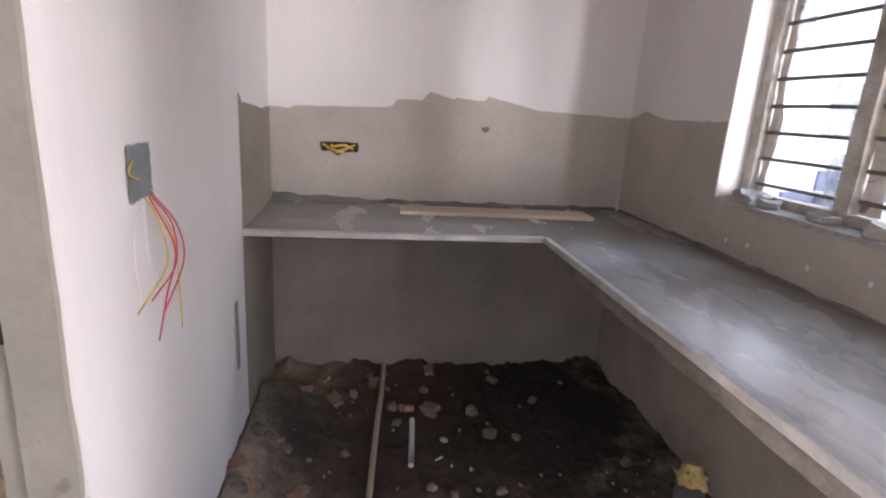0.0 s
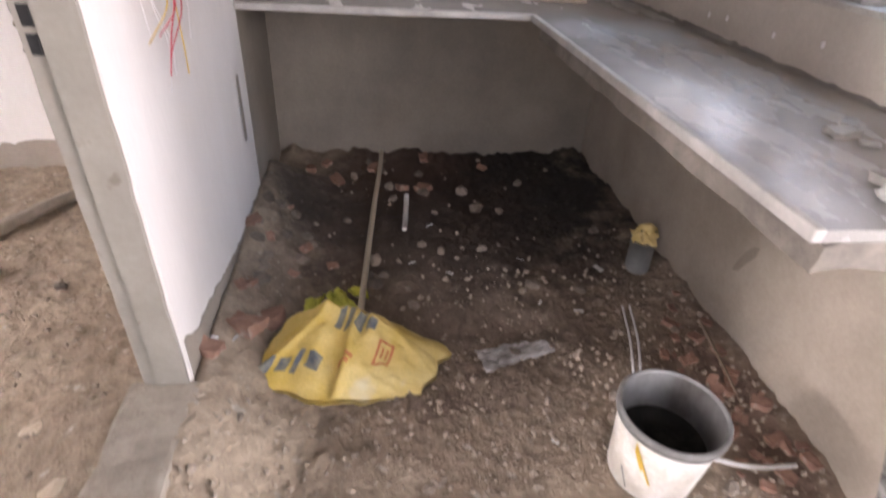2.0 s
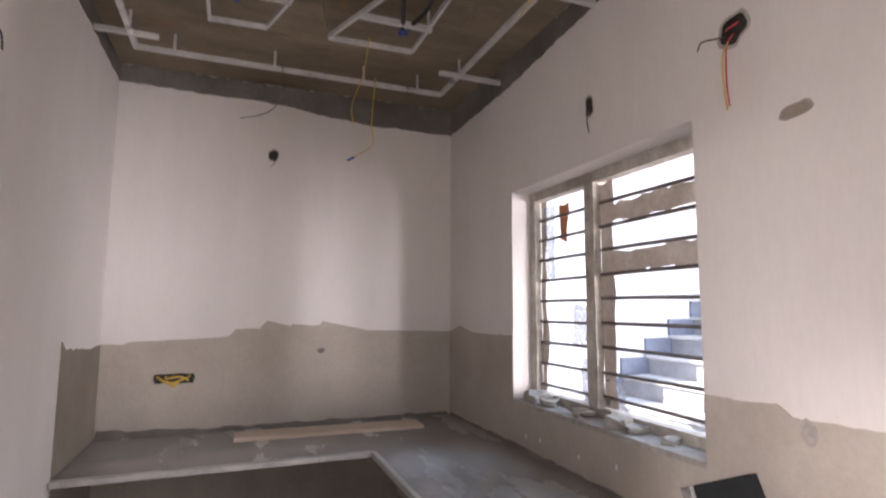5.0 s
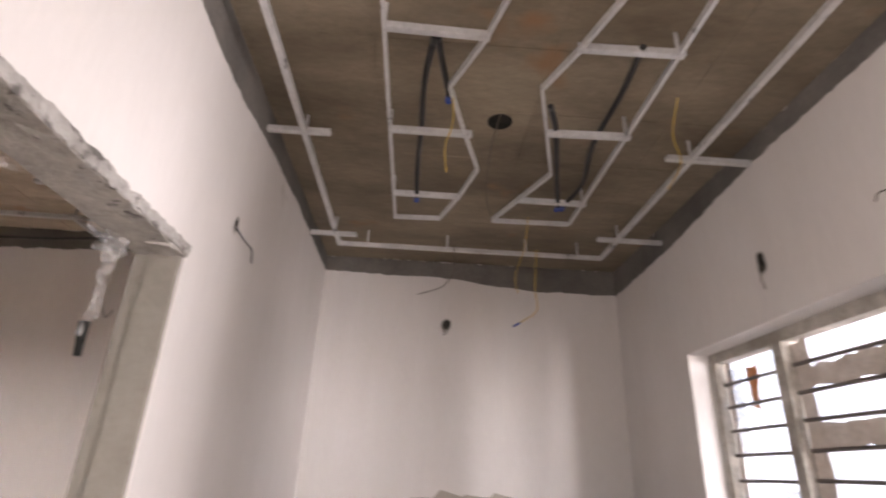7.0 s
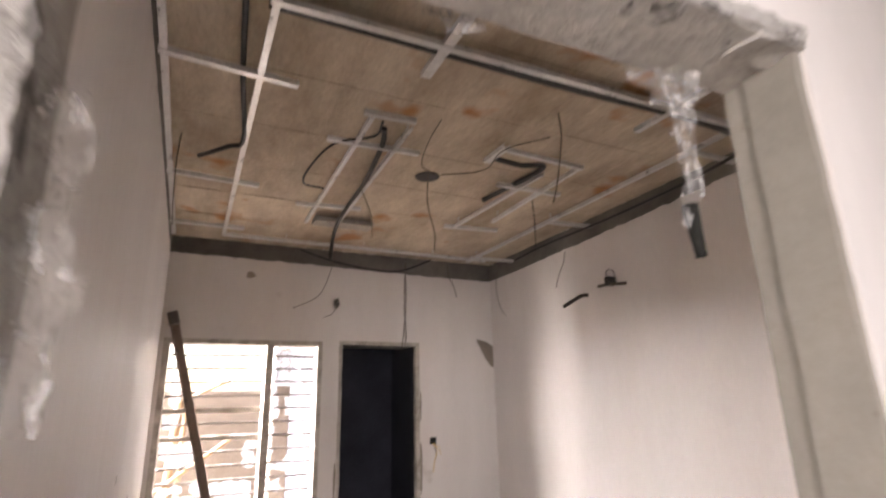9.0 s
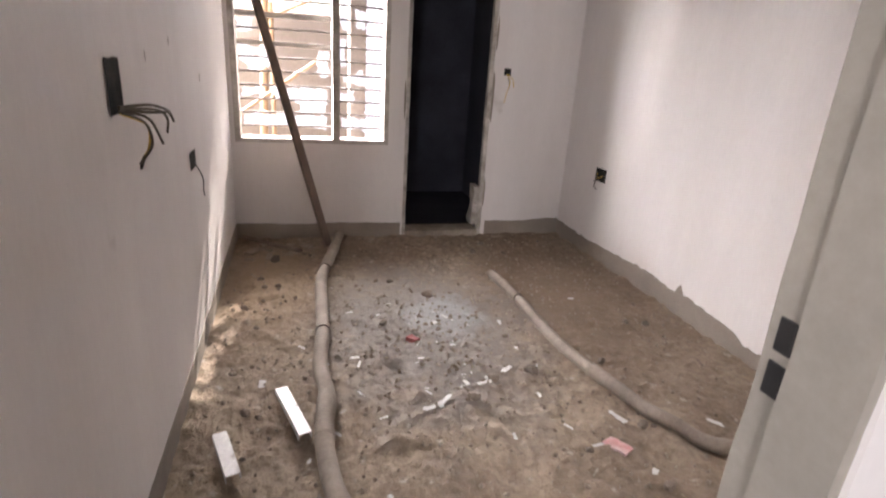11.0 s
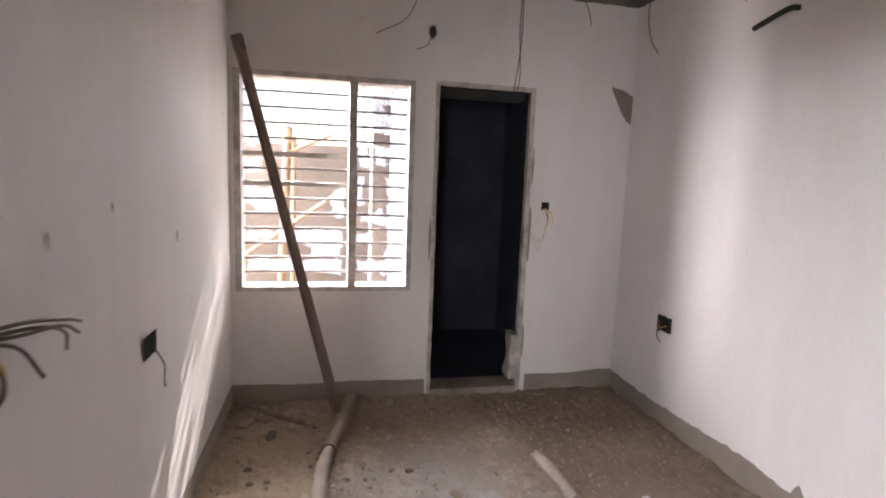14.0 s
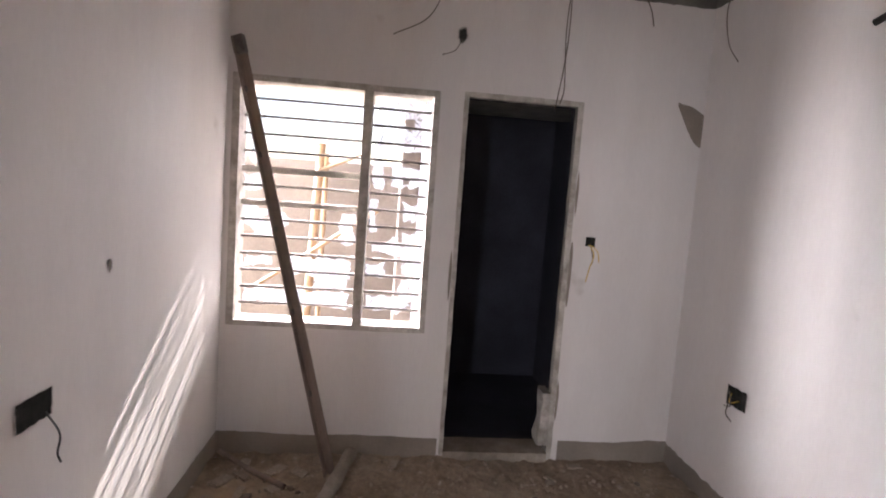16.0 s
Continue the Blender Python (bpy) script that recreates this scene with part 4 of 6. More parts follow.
# cement sack
sack_mat = surf("yellow_woven_sack", (0.58, 0.40, 0.06), (0.72, 0.58, 0.25), 5, 160, 0.55, 0.25, specks=((0.70, 0.64, 0.46), 4, 0.62))
ink, red_ink = surf("faded_blue_print", (0.08, 0.10, 0.13), (0.30, 0.28, 0.20), 22, 60, 0.7, 0.1), surf("faded_red_print", (0.5, 0.15, 0.06), (0.6, 0.28, 0.1), 14, 60, 0.7, 0.1)


def sack_point(a, s):
    """A crumpled sack: a is along it, s across it, both from -1 to 1."""
    edge = max(abs(a), abs(s))
    crest = float(np.interp(a, (-1, -0.8, -0.35, -0.1, 0.0, 0.12, 0.45, 0.8, 1), (0.05, 0.10, 0.185, 0.165, 0.14, 0.165, 0.10, 0.05, 0.015)))
    r = 0.40 - 0.25 * a
    across = (1 - (r - s) / (1 + r)) ** 1.1 if s < r else max(0.0, 1 - (s - r) / (1 - r)) ** 0.6
    h = crest * across
    fold = 0.062 * max(0.0, 1 - abs(a + 0.05 + 0.12 * s) / 0.08) * max(0.0, 0.5 - s * 0.7) - 0.035 * max(0.0, 1 - abs(a + 0.22 + 0.2 * s) / 0.16)
    fold += 0.03 * max(0.0, 1 - abs(a + 0.62 - 0.3 * s) / 0.09) + 0.03 * (0.4 - abs(noise.noise(Vector((a * 4 + s * 2, s * 2.2, 7))))) + 0.006 * noise.noise(Vector((a * 11, s * 11, 2)))
    x = a * 0.29 * (1 + 0.12 * noise.noise(Vector((a, s * 2, 6)))) + 0.05 * s
    y = s * 0.185 * (1 - 0.40 * max(a, 0) ** 1.5 - 0.12 * max(-a, 0)) * (1 + 0.15 * noise.noise(Vector((a * 3, s, 8))))
    return Vector((x, y, max(0.012, h + fold * (1 - edge ** 3) + 0.02)))


def sack_patch(a0, a1, s0, s1, n, lift):
    verts = [sack_point(a0 + (a1 - a0) * i / n, s0 + (s1 - s0) * j / n) + Vector((0, -lift * 0.5, lift)) for i in range(n + 1) for j in range(n + 1)]
    return verts, [(i * (n + 1) + j, (i + 1) * (n + 1) + j, (i + 1) * (n + 1) + j + 1, i * (n + 1) + j + 1) for i in range(n) for j in range(n)]


sack = thing("cement_sack", "crumpled empty yellow woven cement sack on the soil", "sack", at=at_floor(0.455, -1.73, 0.01, 0, 4, -10))
v, f = sack_patch(-1, 1, -1, 1, 56, 0)
n = 57
rim = [i * n for i in range(n)] + [(n - 1) * n + j for j in range(1, n)] + [i * n + n - 1 for i in range(n - 2, -1, -1)] + [j for j in range(n - 2, 0, -1)]
base = len(v)
v += [Vector((v[k].x, v[k].y, -0.02)) for k in rim]
f += [(rim[k], rim[(k + 1) % len(rim)], base + (k + 1) % len(rim), base + k) for k in range(len(rim))]
bag = part("bag", data("bag", v, f, sack_mat, True), sack_mat, sack)
for a0, a1, s0, s1, mm in ((-0.86, -0.72, -0.75, -0.45, ink), (-0.66, -0.54, -0.7, -0.45, ink), (-0.5, -0.44, -0.72, -0.3, ink), (-0.38, -0.24, -0.6, -0.35, ink), (-0.3, -0.22, 0.15, 0.45, ink), (-0.18, -0.1, 0.1, 0.4, ink),
                           (-0.06, 0.04, 0.1, 0.42, ink), (0.08, 0.2, 0.12, 0.3, ink), (-0.05, 0.05, -0.5, -0.42, red_ink), (-0.03, 0.06, -0.38, -0.3, red_ink), (0.28, 0.31, -0.35, 0, red_ink), (0.28, 0.46, -0.02, 0.02, red_ink),
                           (0.43, 0.46, -0.35, 0, red_ink), (0.28, 0.46, -0.37, -0.33, red_ink), (0.34, 0.36, -0.27, -0.1, red_ink), (0.39, 0.41, -0.27, -0.1, red_ink)):
    v, f = sack_patch(a0, a1, s0, s1, 6, 0.004)
    part("print", data("print", v, f, mm, True), mm, bag, "faded printed mark")
green = surf("bright_green_scrap", (0.36, 0.38, 0.03), (0.55, 0.50, 0.08), 14, 60, 0.6, 0.2)
for x, y, s in ((0.40, -1.40, 0.07), (0.30, -1.43, 0.06), (0.47, -1.37, 0.04)):
    bm = bmesh.new()
    bmesh.ops.create_grid(bm, x_segments=8, y_segments=8, size=s)
    for q in bm.verts:
        q.co = Vector((q.co.x, q.co.y * 0.6, 0.02)) + noise.noise_vector(q.co * 30 + Vector((x * 9, 0, 0))) * 0.025
    thing("plastic_scrap", "yellow green scrap of plastic bag", "litter", bm, green, at=at_floor(x, y, 0.005, 0, 0, x * 300), group="plastic scraps", smooth=True)
bm = bmesh.new()
bmesh.ops.create_grid(bm, x_segments=24, y_segments=14, size=1)
for q in bm.verts:
    q.co = Vector((q.co.x * 0.14, q.co.y * 0.042 * (1 - 0.3 * q.co.x), 0.010 + 0.018 * abs(noise.noise(Vector((q.co.x * 4, q.co.y * 3, 3)))))) + noise.noise_vector(q.co * 4) * 0.013
thing("plastic_sheet", "grey white crumpled plastic sheet half buried in soil", "litter", bm, grubby_film, at=at_floor(1.03, -1.73, 0, 0, 0, 14), smooth=True)

# paint bucket
bucket_mat = surf("stained_white_plastic", (0.55, 0.50, 0.42), (0.72, 0.70, 0.67), 9, 70, 0.5, 0.15, specks=((0.42, 0.27, 0.12), 7, 0.64))
grey_in = surf("cement_stained_rim", (0.13, 0.125, 0.12), (0.25, 0.245, 0.24), 9, 50, 0.5, 0.3)
# Real grime, with the bucket's inner shade also in the dark brown.
caked_in = surf("caked_shaded_inside", (0.035, 0.028, 0.022), (0.21, 0.205, 0.20), 6, 40, 0.38, 0.45, stretch=(1, 1, 0.5), specks=((0.34, 0.34, 0.33), 14, 0.66))


def lathe(profile, sides=40, cap=True):
    """A shell turned from a profile of radius and height."""
    bm = bmesh.new()
    rings = [[bm.verts.new((r * math.cos(2 * math.pi * k / sides), r * math.sin(2 * math.pi * k / sides), z)) for k in range(sides)] for r, z in profile]
    for a, b in zip(rings, rings[1:]):
        for k in range(sides):
            bm.faces.new((a[k], a[(k + 1) % sides], b[(k + 1) % sides], b[k]))
    if cap:
        bm.faces.new(rings[0])
    return bm


bucket = thing("paint_bucket", "used white plastic paint bucket caked with grey cement inside", "bucket", at=at_floor(1.31, -2.215, 0.0, 0, 0, 20))
pail = part("body", lathe([(0.112, 0.0), (0.118, 0.005), (0.137, 0.235), (0.137, 0.235)]), bucket_mat, bucket, "", True)
part("rim", lathe([(0.139, 0.232), (0.147, 0.236), (0.148, 0.255), (0.144, 0.262), (0.137, 0.262), (0.134, 0.255)], 40, False), grey_in, bucket, "grey cement stained rim", True)
part("inside", lathe([(0.134, 0.255), (0.131, 0.22), (0.127, 0.16), (0.120, 0.06), (0.0001, 0.055)], 40, False), caked_in, bucket, "caked inside of the bucket, darkened for its shade", True)
# Dregs set high and near-black, which darkens the inside further.
part("paste", lathe([(0.0001, 0.10), (0.09, 0.105), (0.1235, 0.13)]), pit, bucket, "dark dregs")
for a0, z0, z1, mm in ((3.28, 0.190, 0.222, wire_mats["yellow"]), (3.50, 0.150, 0.164, wire_mats["yellow"]), (3.12, 0.085, 0.10, ink)):
    vv = [(Vector((math.cos(a0 + i * 0.05) * (0.121 + z * 0.0725 + 0.0025), math.sin(a0 + i * 0.05) * (0.121 + z * 0.0725 + 0.0025), z - i * 0.012))) for i in range(6) for z in (z0, z1)]
    part("print", data("print", vv, [(2 * i, 2 * i + 2, 2 * i + 3, 2 * i + 1) for i in range(5)], mm), mm, pail, "torn printed label mark")
part("handle", tube("handle", ((0.12, -0.03, 0.06), (0.18, -0.07, 0.03), (0.28, -0.14, 0.02), (0.40, -0.19, 0.02)), 0.0075, grubby_film, 8, 5), grubby_film, bucket, "dusty grey plastic grip on the wire handle")
for k in range(2):
    thing("wire_rod", "thin grey bent steel rod in the rubble", "rod", tube("wire_rod", ((1.50 + 0.03 * k, -1.55, 0.06), (1.45 + 0.03 * k, -1.75, 0.05), (1.37 + 0.02 * k, -1.98, 0.03)), 0.0045, white_pvc, 6, 5), group="steel rods")
thing("rag", "dusty grey crumpled rag on the soil", "rag", chipped(box(-0.06, 0.06, -0.028, 0.028, 0, 0.024), 8, 0.024, 26, 4), grubby_film, at=at_floor(1.52, -2.42, 0, 0, 0, -28), smooth=True)

stick_wood = surf("weathered_stick", (0.12, 0.09, 0.06), (0.24, 0.18, 0.13), 10, 60, 0.9, 0.3)
thing("wooden_stick", "thin splintered stick lying along the plaster wall", "stick", tube("wooden_stick", ((1.76, -1.66, 0.075), (1.73, -1.85, 0.07), (1.70, -2.03, 0.06)), 0.0045, stick_wood, 6, 3, 0.3))

# ---- hall window and door frame ----
HX = FAR - 0.13


def hpane(u, z, d):
    return (HX + 0.015 + d, u, z)


window_2 = thing("window_2", "cement framed barred hall window with torn white film", "window", kind="structure")
y0, y1, z0, z1 = HWIN
for name, b in (("window_frame", (HX - 0.02, FAR + 0.004, y0, y0 + 0.04, z0, z1)), ("window_frame", (HX - 0.02, FAR + 0.004, y1 - 0.035, y1, z0, z1)),
                ("window_frame", (HX - 0.02, FAR + 0.004, y0 + 0.04, y1 - 0.035, z1 - 0.035, z1)), ("window_frame", (HX - 0.02, FAR + 0.004, y0 + 0.04, y1 - 0.035, z0, z0 + 0.03)),
                ("mullion", (HX - 0.01, FAR + 0.006, -2.14, -2.09, z0 + 0.02, z1 - 0.03)), ("rail", (HX, HX + 0.05, y0 + 0.04, -2.14, 1.61, 1.645)), ("rail", (HX, HX + 0.05, y0 + 0.04, -2.14, 1.425, 1.455))):
    part(name, chipped(box(*b), 7, 0.004, 22, 7), win_frame_mat, window_2)
rod_a, rod_b = bar_mesh("bar", 0.66, 0.0085), bar_mesh("bar", 0.335, 0.0085)
for i in range(13):
    z = 2.02 - 0.0965 * i
    if min(abs(z - 1.63), abs(z - 1.44)) > 0.03:
        b = part("bar", rod_a, iron, window_2)
        b.matrix_basis = pose(HX + 0.03, -2.468, z, 0.3)
    b = part("bar", rod_b, iron, window_2)
    b.matrix_basis = pose(HX + 0.03, -1.922, z, -0.5)
films = ((-2.76, -2.52, 1.27, 1.41, 0.25), (-2.76, -2.45, 1.07, 1.15, 0.4), (-2.76, -2.4, 0.87, 0.945, 0.6), (-2.76, -2.66, 1.46, 1.60, 0.35), (-2.74, -2.66, 1.66, 1.95, 0.3), (-2.22, -2.14, 1.24, 1.40, 0.5), (-2.51, -2.15, 1.04, 1.14, 0.5),
         (-2.36, -2.18, 0.95, 1.05, 0.5), (-2.50, -2.15, 0.85, 0.94, 0.6), (-2.03, -1.73, 1.79, 2.07, 0.45), (-1.95, -1.74, 1.59, 1.70, 0.5), (-1.86, -1.74, 1.40, 1.49, 0.5), (-2.04, -1.87, 1.19, 1.30, 0.5), (-1.85, -1.75, 0.9, 1.32, 0.45), (-2.06, -1.95, 1.04, 1.13, 0.5),
         (-2.06, -1.80, 0.84, 0.94, 0.5), (-2.06, -2.02, 1.33, 1.50, 0.5), (-2.05, -2.0, 1.55, 2.05, 0.4))
for i, (u0, u1, a, b, h) in enumerate(films):
    part("film", torn_sheet("film", hpane, u0 - 0.024, u1 - 0.024, a, b, sheet_mat, 20 + i, 0.035, 16, 12, h), sheet_mat, window_2, "torn white plastic film")
door_2 = thing("door_2", "doorless plastered frame of the dark little room", "door frame", kind="structure")
y0, y1, _, z1 = HDOOR
for name, b in (("jamb", (FAR - 0.04, FAR + 0.012, y0, y0 + 0.024, -0.02, z1)), ("jamb", (FAR - 0.04, FAR + 0.012, y1 - 0.032, y1, -0.02, z1)), ("head", (FAR - 0.04, FAR + 0.012, y0 + 0.024, y1 - 0.032, z1 - 0.028, z1)),
                ("threshold", (FAR - 0.17, FAR + 0.03, y0 + 0.024, y1 - 0.032, -0.03, 0.05))):
    bm = box(*b)
    bmesh.ops.subdivide_edges(bm, edges=[e for e in bm.edges if e.calc_length() > 0.3], cuts=30, use_grid_fill=True)
    for q in bm.verts:
        q.co += noise.noise_vector(q.co * 17) * 0.004
    part(name, bm, sill_mat if name == "threshold" else win_frame_mat, door_2)
# Dark panels added over the white reveal, to paint its shade.
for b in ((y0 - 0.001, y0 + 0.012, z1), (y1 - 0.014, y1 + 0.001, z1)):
    part("reveal", box(FAR - 0.162, FAR - 0.041, b[0], b[1], 0.03, b[2]), room_shade, door_2, "added dark panel for the shade inside the frame")
part("reveal", box(FAR - 0.162, FAR - 0.041, y0 + 0.013, y1 - 0.015, z1 - 0.014, z1 + 0.001), room_shade, door_2, "added dark panel for the shade inside the frame")
for y, a, c, w in ((y0 - 0.010, 0.95, 1.25, 0.008), (y1 + 0.012, 0.95, 1.35, 0.010), (y1 + 0.012, 1.5, 1.75, 0.008), (y1 + 0.010, 0.25, 0.5, 0.009)):
    part("smear", rough_strip("smear", hall_far, [y - w, y - w * 0.6, y, y + w * 0.7, y + w], [a + 0.1, a + 0.03, a, a + 0.05, a + 0.16], [c - 0.12, c - 0.02, c, c - 0.05, c - 0.1], plaster, 0.03, 0.004, seed=y * 10), plaster, door_2, "grey plaster smear beside the frame")
part("broken_plaster", chipped(box(FAR - 0.10, FAR + 0.01, y1 - 0.085, y1 - 0.035, 0.10, 0.42), 5, 0.022, 11, 2), win_frame_mat, door_2, "lump of pale plaster at the jamb's foot")

# ---- leaning strut ----
strut_mat = surf("rusty_brown_steel", (0.15, 0.108, 0.088), (0.30, 0.232, 0.195), 7, 60, 0.65, 0.3, metal=0.2, stretch=(1, 1, 0.3))
strut = thing("steel_strut", "brown steel angle strut leaning in the corner by the window", "strut")
top, foot = Vector((FAR + 0.06, -2.80, 2.30)), Vector((-3.66, -2.19, 0.0))
zax = (top - foot).normalized()
xax = Vector((0.25, 1, 0))
xax = (xax - zax * xax.dot(zax)).normalized()
strut.matrix_world = Matrix.Translation(foot) @ Matrix((xax, zax.cross(xax), zax)).transposed().to_4x4()
long = (top - foot).length
part("web", box(-0.027, 0.027, 0, 0.006, 0, long, 0.001), strut_mat, strut)
part("flange", box(-0.027, -0.021, -0.036, -0.0005, 0, long, 0.001), strut_mat, strut)
for z in (0.45, 0.9, 1.35, 1.75, 2.1):
    part("clip", box(-0.03, -0.012, -0.02, 0.012, z, z + 0.03, 0.003), iron, strut)
part("cap", box(-0.035, 0.03, -0.03, 0.012, long - 0.09, long + 0.005, 0.006), iron, strut)

# ---- hoses and strips on the hall floor ----
hose_mat = surf("dusty_grey_hose", (0.20, 0.165, 0.13), (0.34, 0.29, 0.24), 5, 60, 0.85, 0.4)


def on_floor(pts, r, lift=0.0):
    return [(x, y, max(floor_z(x, y), floor_z(x + r, y), floor_z(x, y + r)) + r * 0.75 + lift) for x, y in pts]


hose_1 = [(-3.83, -2.10), (-3.5, -2.17), (-3.13, -2.25), (-2.9, -2.285), (-2.68, -2.295), (-2.25, -2.306), (-1.92, -2.335), (-1.68, -2.318), (-1.42, -2.342), (-1.2, -2.33), (-1.0, -2.30), (-0.75, -2.33)]
hose_2 = [(-2.94, -1.131), (-2.7, -1.115), (-2.5, -1.115), (-2.23, -1.12), (-1.96, -1.083), (-1.7, -1.058), (-1.51, -1.02), (-1.35, -0.98), (-1.24, -0.925), (-1.13, -0.87), (-1.04, -0.76), (-0.98, -0.64), (-0.88, -0.52), (-0.66, -0.45), (-0.4, -0.42)]
for pts, r in ((hose_1, 0.036), (hose_2, 0.030)):
    hose = thing("flexible_hose", "dust covered grey flexible hose lying across the soil", "hose", group="hoses on the floor")
    run = part("tube", tube("tube", on_floor(pts, r), r, hose_mat, 12, 7, 0.22), hose_mat, hose)
    for k in (2, 5, 8):
        x, y = pts[k]
        xx, yy = pts[k + 1]
        part("tie", tube("tie", on_floor([(x, y), (x + (xx - x) * 0.05, y + (yy - y) * 0.05)], r), r * 1.18, hose_mat, 12, 1), hose_mat, run, "wrapped joint")


def channel_mesh(name, length, w=0.045, h=0.022, t=0.0015):
    """A thin folded U channel along x, open side up."""
    bm = bmesh.new()
    prof = [(-w / 2, h), (-w / 2, 0), (w / 2, 0), (w / 2, h), (w / 2 - t, h), (w / 2 - t, t), (-w / 2 + t, t), (-w / 2 + t, h)]
    a, b = [bm.verts.new((0, y, z)) for y, z in prof], [bm.verts.new((length, y, z)) for y, z in prof]
    for i in range(8):
        bm.faces.new((a[i], a[(i + 1) % 8], b[(i + 1) % 8], b[i]))
    bm.faces.new(a[::-1])
    bm.faces.new(b)
    return from_bm(name, bm, steel)


strip_white = surf("white_coated_steel", (0.62, 0.60, 0.58), (0.72, 0.70, 0.68), 8, 60, 0.4, 0.1, specks=((0.4, 0.36, 0.32), 10, 0.66))
for x0, y0, x1, y1 in ((-1.754, -2.504, -1.438, -2.411), (-1.499, -2.719, -1.267, -2.649)):
    me = channel_mesh("channel_offcut", math.hypot(x1 - x0, y1 - y0), 0.05, 0.026)
    me.materials[0] = strip_white
    thing("channel_offcut", "short white steel channel offcut on the soil", "channel", me, at=pose(x0, y0, floor_z((x0 + x1) / 2, (y0 + y1) / 2) + 0.045, 180, 0, math.degrees(math.atan2(y1 - y0, x1 - x0))), group="channel offcuts")
thing("wooden_batten", "thin dusty wooden batten on the floor under the window", "batten", tube("wooden_batten", ((-3.80, -2.82, 0.05), (-3.6, -2.6, 0.05), (-3.45, -2.40, 0.05)), 0.017, strut_mat, 4, 1))

# ---- hall boxes and holes ----
SW = -1.335
open_box("switch_box", "open switch box with a bundle of dusty wires", hall_left, SW - 0.06, SW + 0.065, 1.205, 1.35, 0.003, (
    ("brown", ((SW + 0.02, 1.215, .01), (SW - 0.02, 1.18, .06), (SW - 0.03, 1.11, .07), (SW + 0.03, 1.06, .05))), ("yellow", ((SW + 0.01, 1.21, .01), (SW - 0.04, 1.17, .06), (SW - 0.04, 1.10, .06), (SW, 1.07, .05))),
    ("brown", ((SW + 0.01, 1.22, .01), (SW - 0.12, 1.20, .05), (SW - 0.22, 1.19, .08), (SW - 0.29, 1.15, .08))), ("brown", ((SW + 0.01, 1.225, .01), (SW - 0.14, 1.22, .05), (SW - 0.27, 1.19, .07), (SW - 0.35, 1.16, .06))),
    ("brown", ((SW, 1.22, .01), (SW - 0.16, 1.205, .06), (SW - 0.25, 1.165, .07), (SW - 0.28, 1.11, .06))), ("brown", ((SW, 1.215, .01), (SW - 0.11, 1.18, .05), (SW - 0.16, 1.09, .07))), ("black", ((SW, 1.08, .055), (SW + 0.03, 1.045, .05)))), 0.004, pit)
open_box("switch_box", "small open box with one loose wire", hall_left, -2.40, -2.25, 0.865, 0.945, 0.005, (("black", ((-2.37, 0.88, .004), (-2.39, 0.80, .03), (-2.38, 0.74, .03), (-2.395, 0.70, .03))),), 0.003, pit)
open_box("switch_box", "small open box with yellow wires beside the door", hall_far, -0.81, -0.75, 1.32, 1.375, 0.004, (
    ("yellow", ((-0.79, 1.33, .01), (-0.77, 1.27, .05), (-0.79, 1.17, .05), (-0.80, 1.08, .04))), ("yellow", ((-0.78, 1.33, .01), (-0.75, 1.29, .05), (-0.735, 1.22, .05))),
    ("brown", ((-0.78, 1.33, .01), (-0.77, 1.24, .04), (-0.775, 1.2, .04)))), 0.003, pit)
open_box("socket_box", "open socket box with curled wires in the long wall", hall_right, -3.37, -3.22, 0.60, 0.70, 0.006, (
    ("brown", ((-3.35, 0.66, .01), (-3.30, 0.68, .04), (-3.27, 0.62, .05), (-3.33, 0.60, .04))), ("brown", ((-3.34, 0.62, .01), (-3.31, 0.56, .04), (-3.25, 0.54, .05))), ("yellow", ((-3.33, 0.66, .01), (-3.29, 0.63, .04), (-3.25, 0.65, .02)))), 0.003, pit)
hall_socket = thing("socket_plate", "broken black and white socket plate with a wire loop", "socket")
part("plate", chipped(box(-1.11, -1.00, HR - 0.012, HR, 0.79, 0.86, 0.003), 2, 0.004, 30, 1), black, hall_socket)
part("module", chipped(box(-1.09, -1.05, HR - 0.022, HR - 0.004, 0.80, 0.85, 0.003), 2, 0.003, 30, 2), box_mat, hall_socket, "grey switch module")
part("module", chipped(box(-1.04, -0.99, HR - 0.020, HR - 0.004, 0.795, 0.835, 0.003), 2, 0.003, 30, 3), wire_mats["white"], hall_socket, "white switch module")
part("wire", tube("wire", ((-1.08, HR - 0.01, 0.79), (-1.10, HR - 0.03, 0.745), (-1.07, HR - 0.03, 0.73), (-1.075, HR - 0.02, 0.77), (-1.085, HR - 0.03, 0.71), (-1.06, HR - 0.03, 0.66), (-1.09, HR - 0.02, 0.645), (-1.105, HR - 0.02, 0.62)), 0.005, wire_mats["brown"], 6, 6), wire_mats["brown"], hall_socket)
ragged_hole("lamp_hole", "round lamp point hole above the window", hall_far, -1.62, 2.44, 0.032, 0.042, 11, (("brown", ((-1.625, 2.42, .004), (-1.66, 2.35, .03), (-1.73, 2.32, .03))),))
ragged_hole("plaster_spot", "chipped patch of grey plaster high on the wall", hall_far, -2.294, 2.625, 0.035, 0.03, 12, material=plaster)
ragged_hole("plaster_spot", "small knock in the white wall", hall_left, -2.70, 1.245, 0.012, 0.025, 13, material=plaster)
ragged_hole("plaster_spot", "small knock in the white wall", hall_left, -2.05, 1.40, 0.008, 0.018, 14, material=plaster)
ragged_hole("plaster_spot", "small knock in the white wall", hall_left, -1.68, 1.35, 0.006, 0.02, 15, material=plaster)
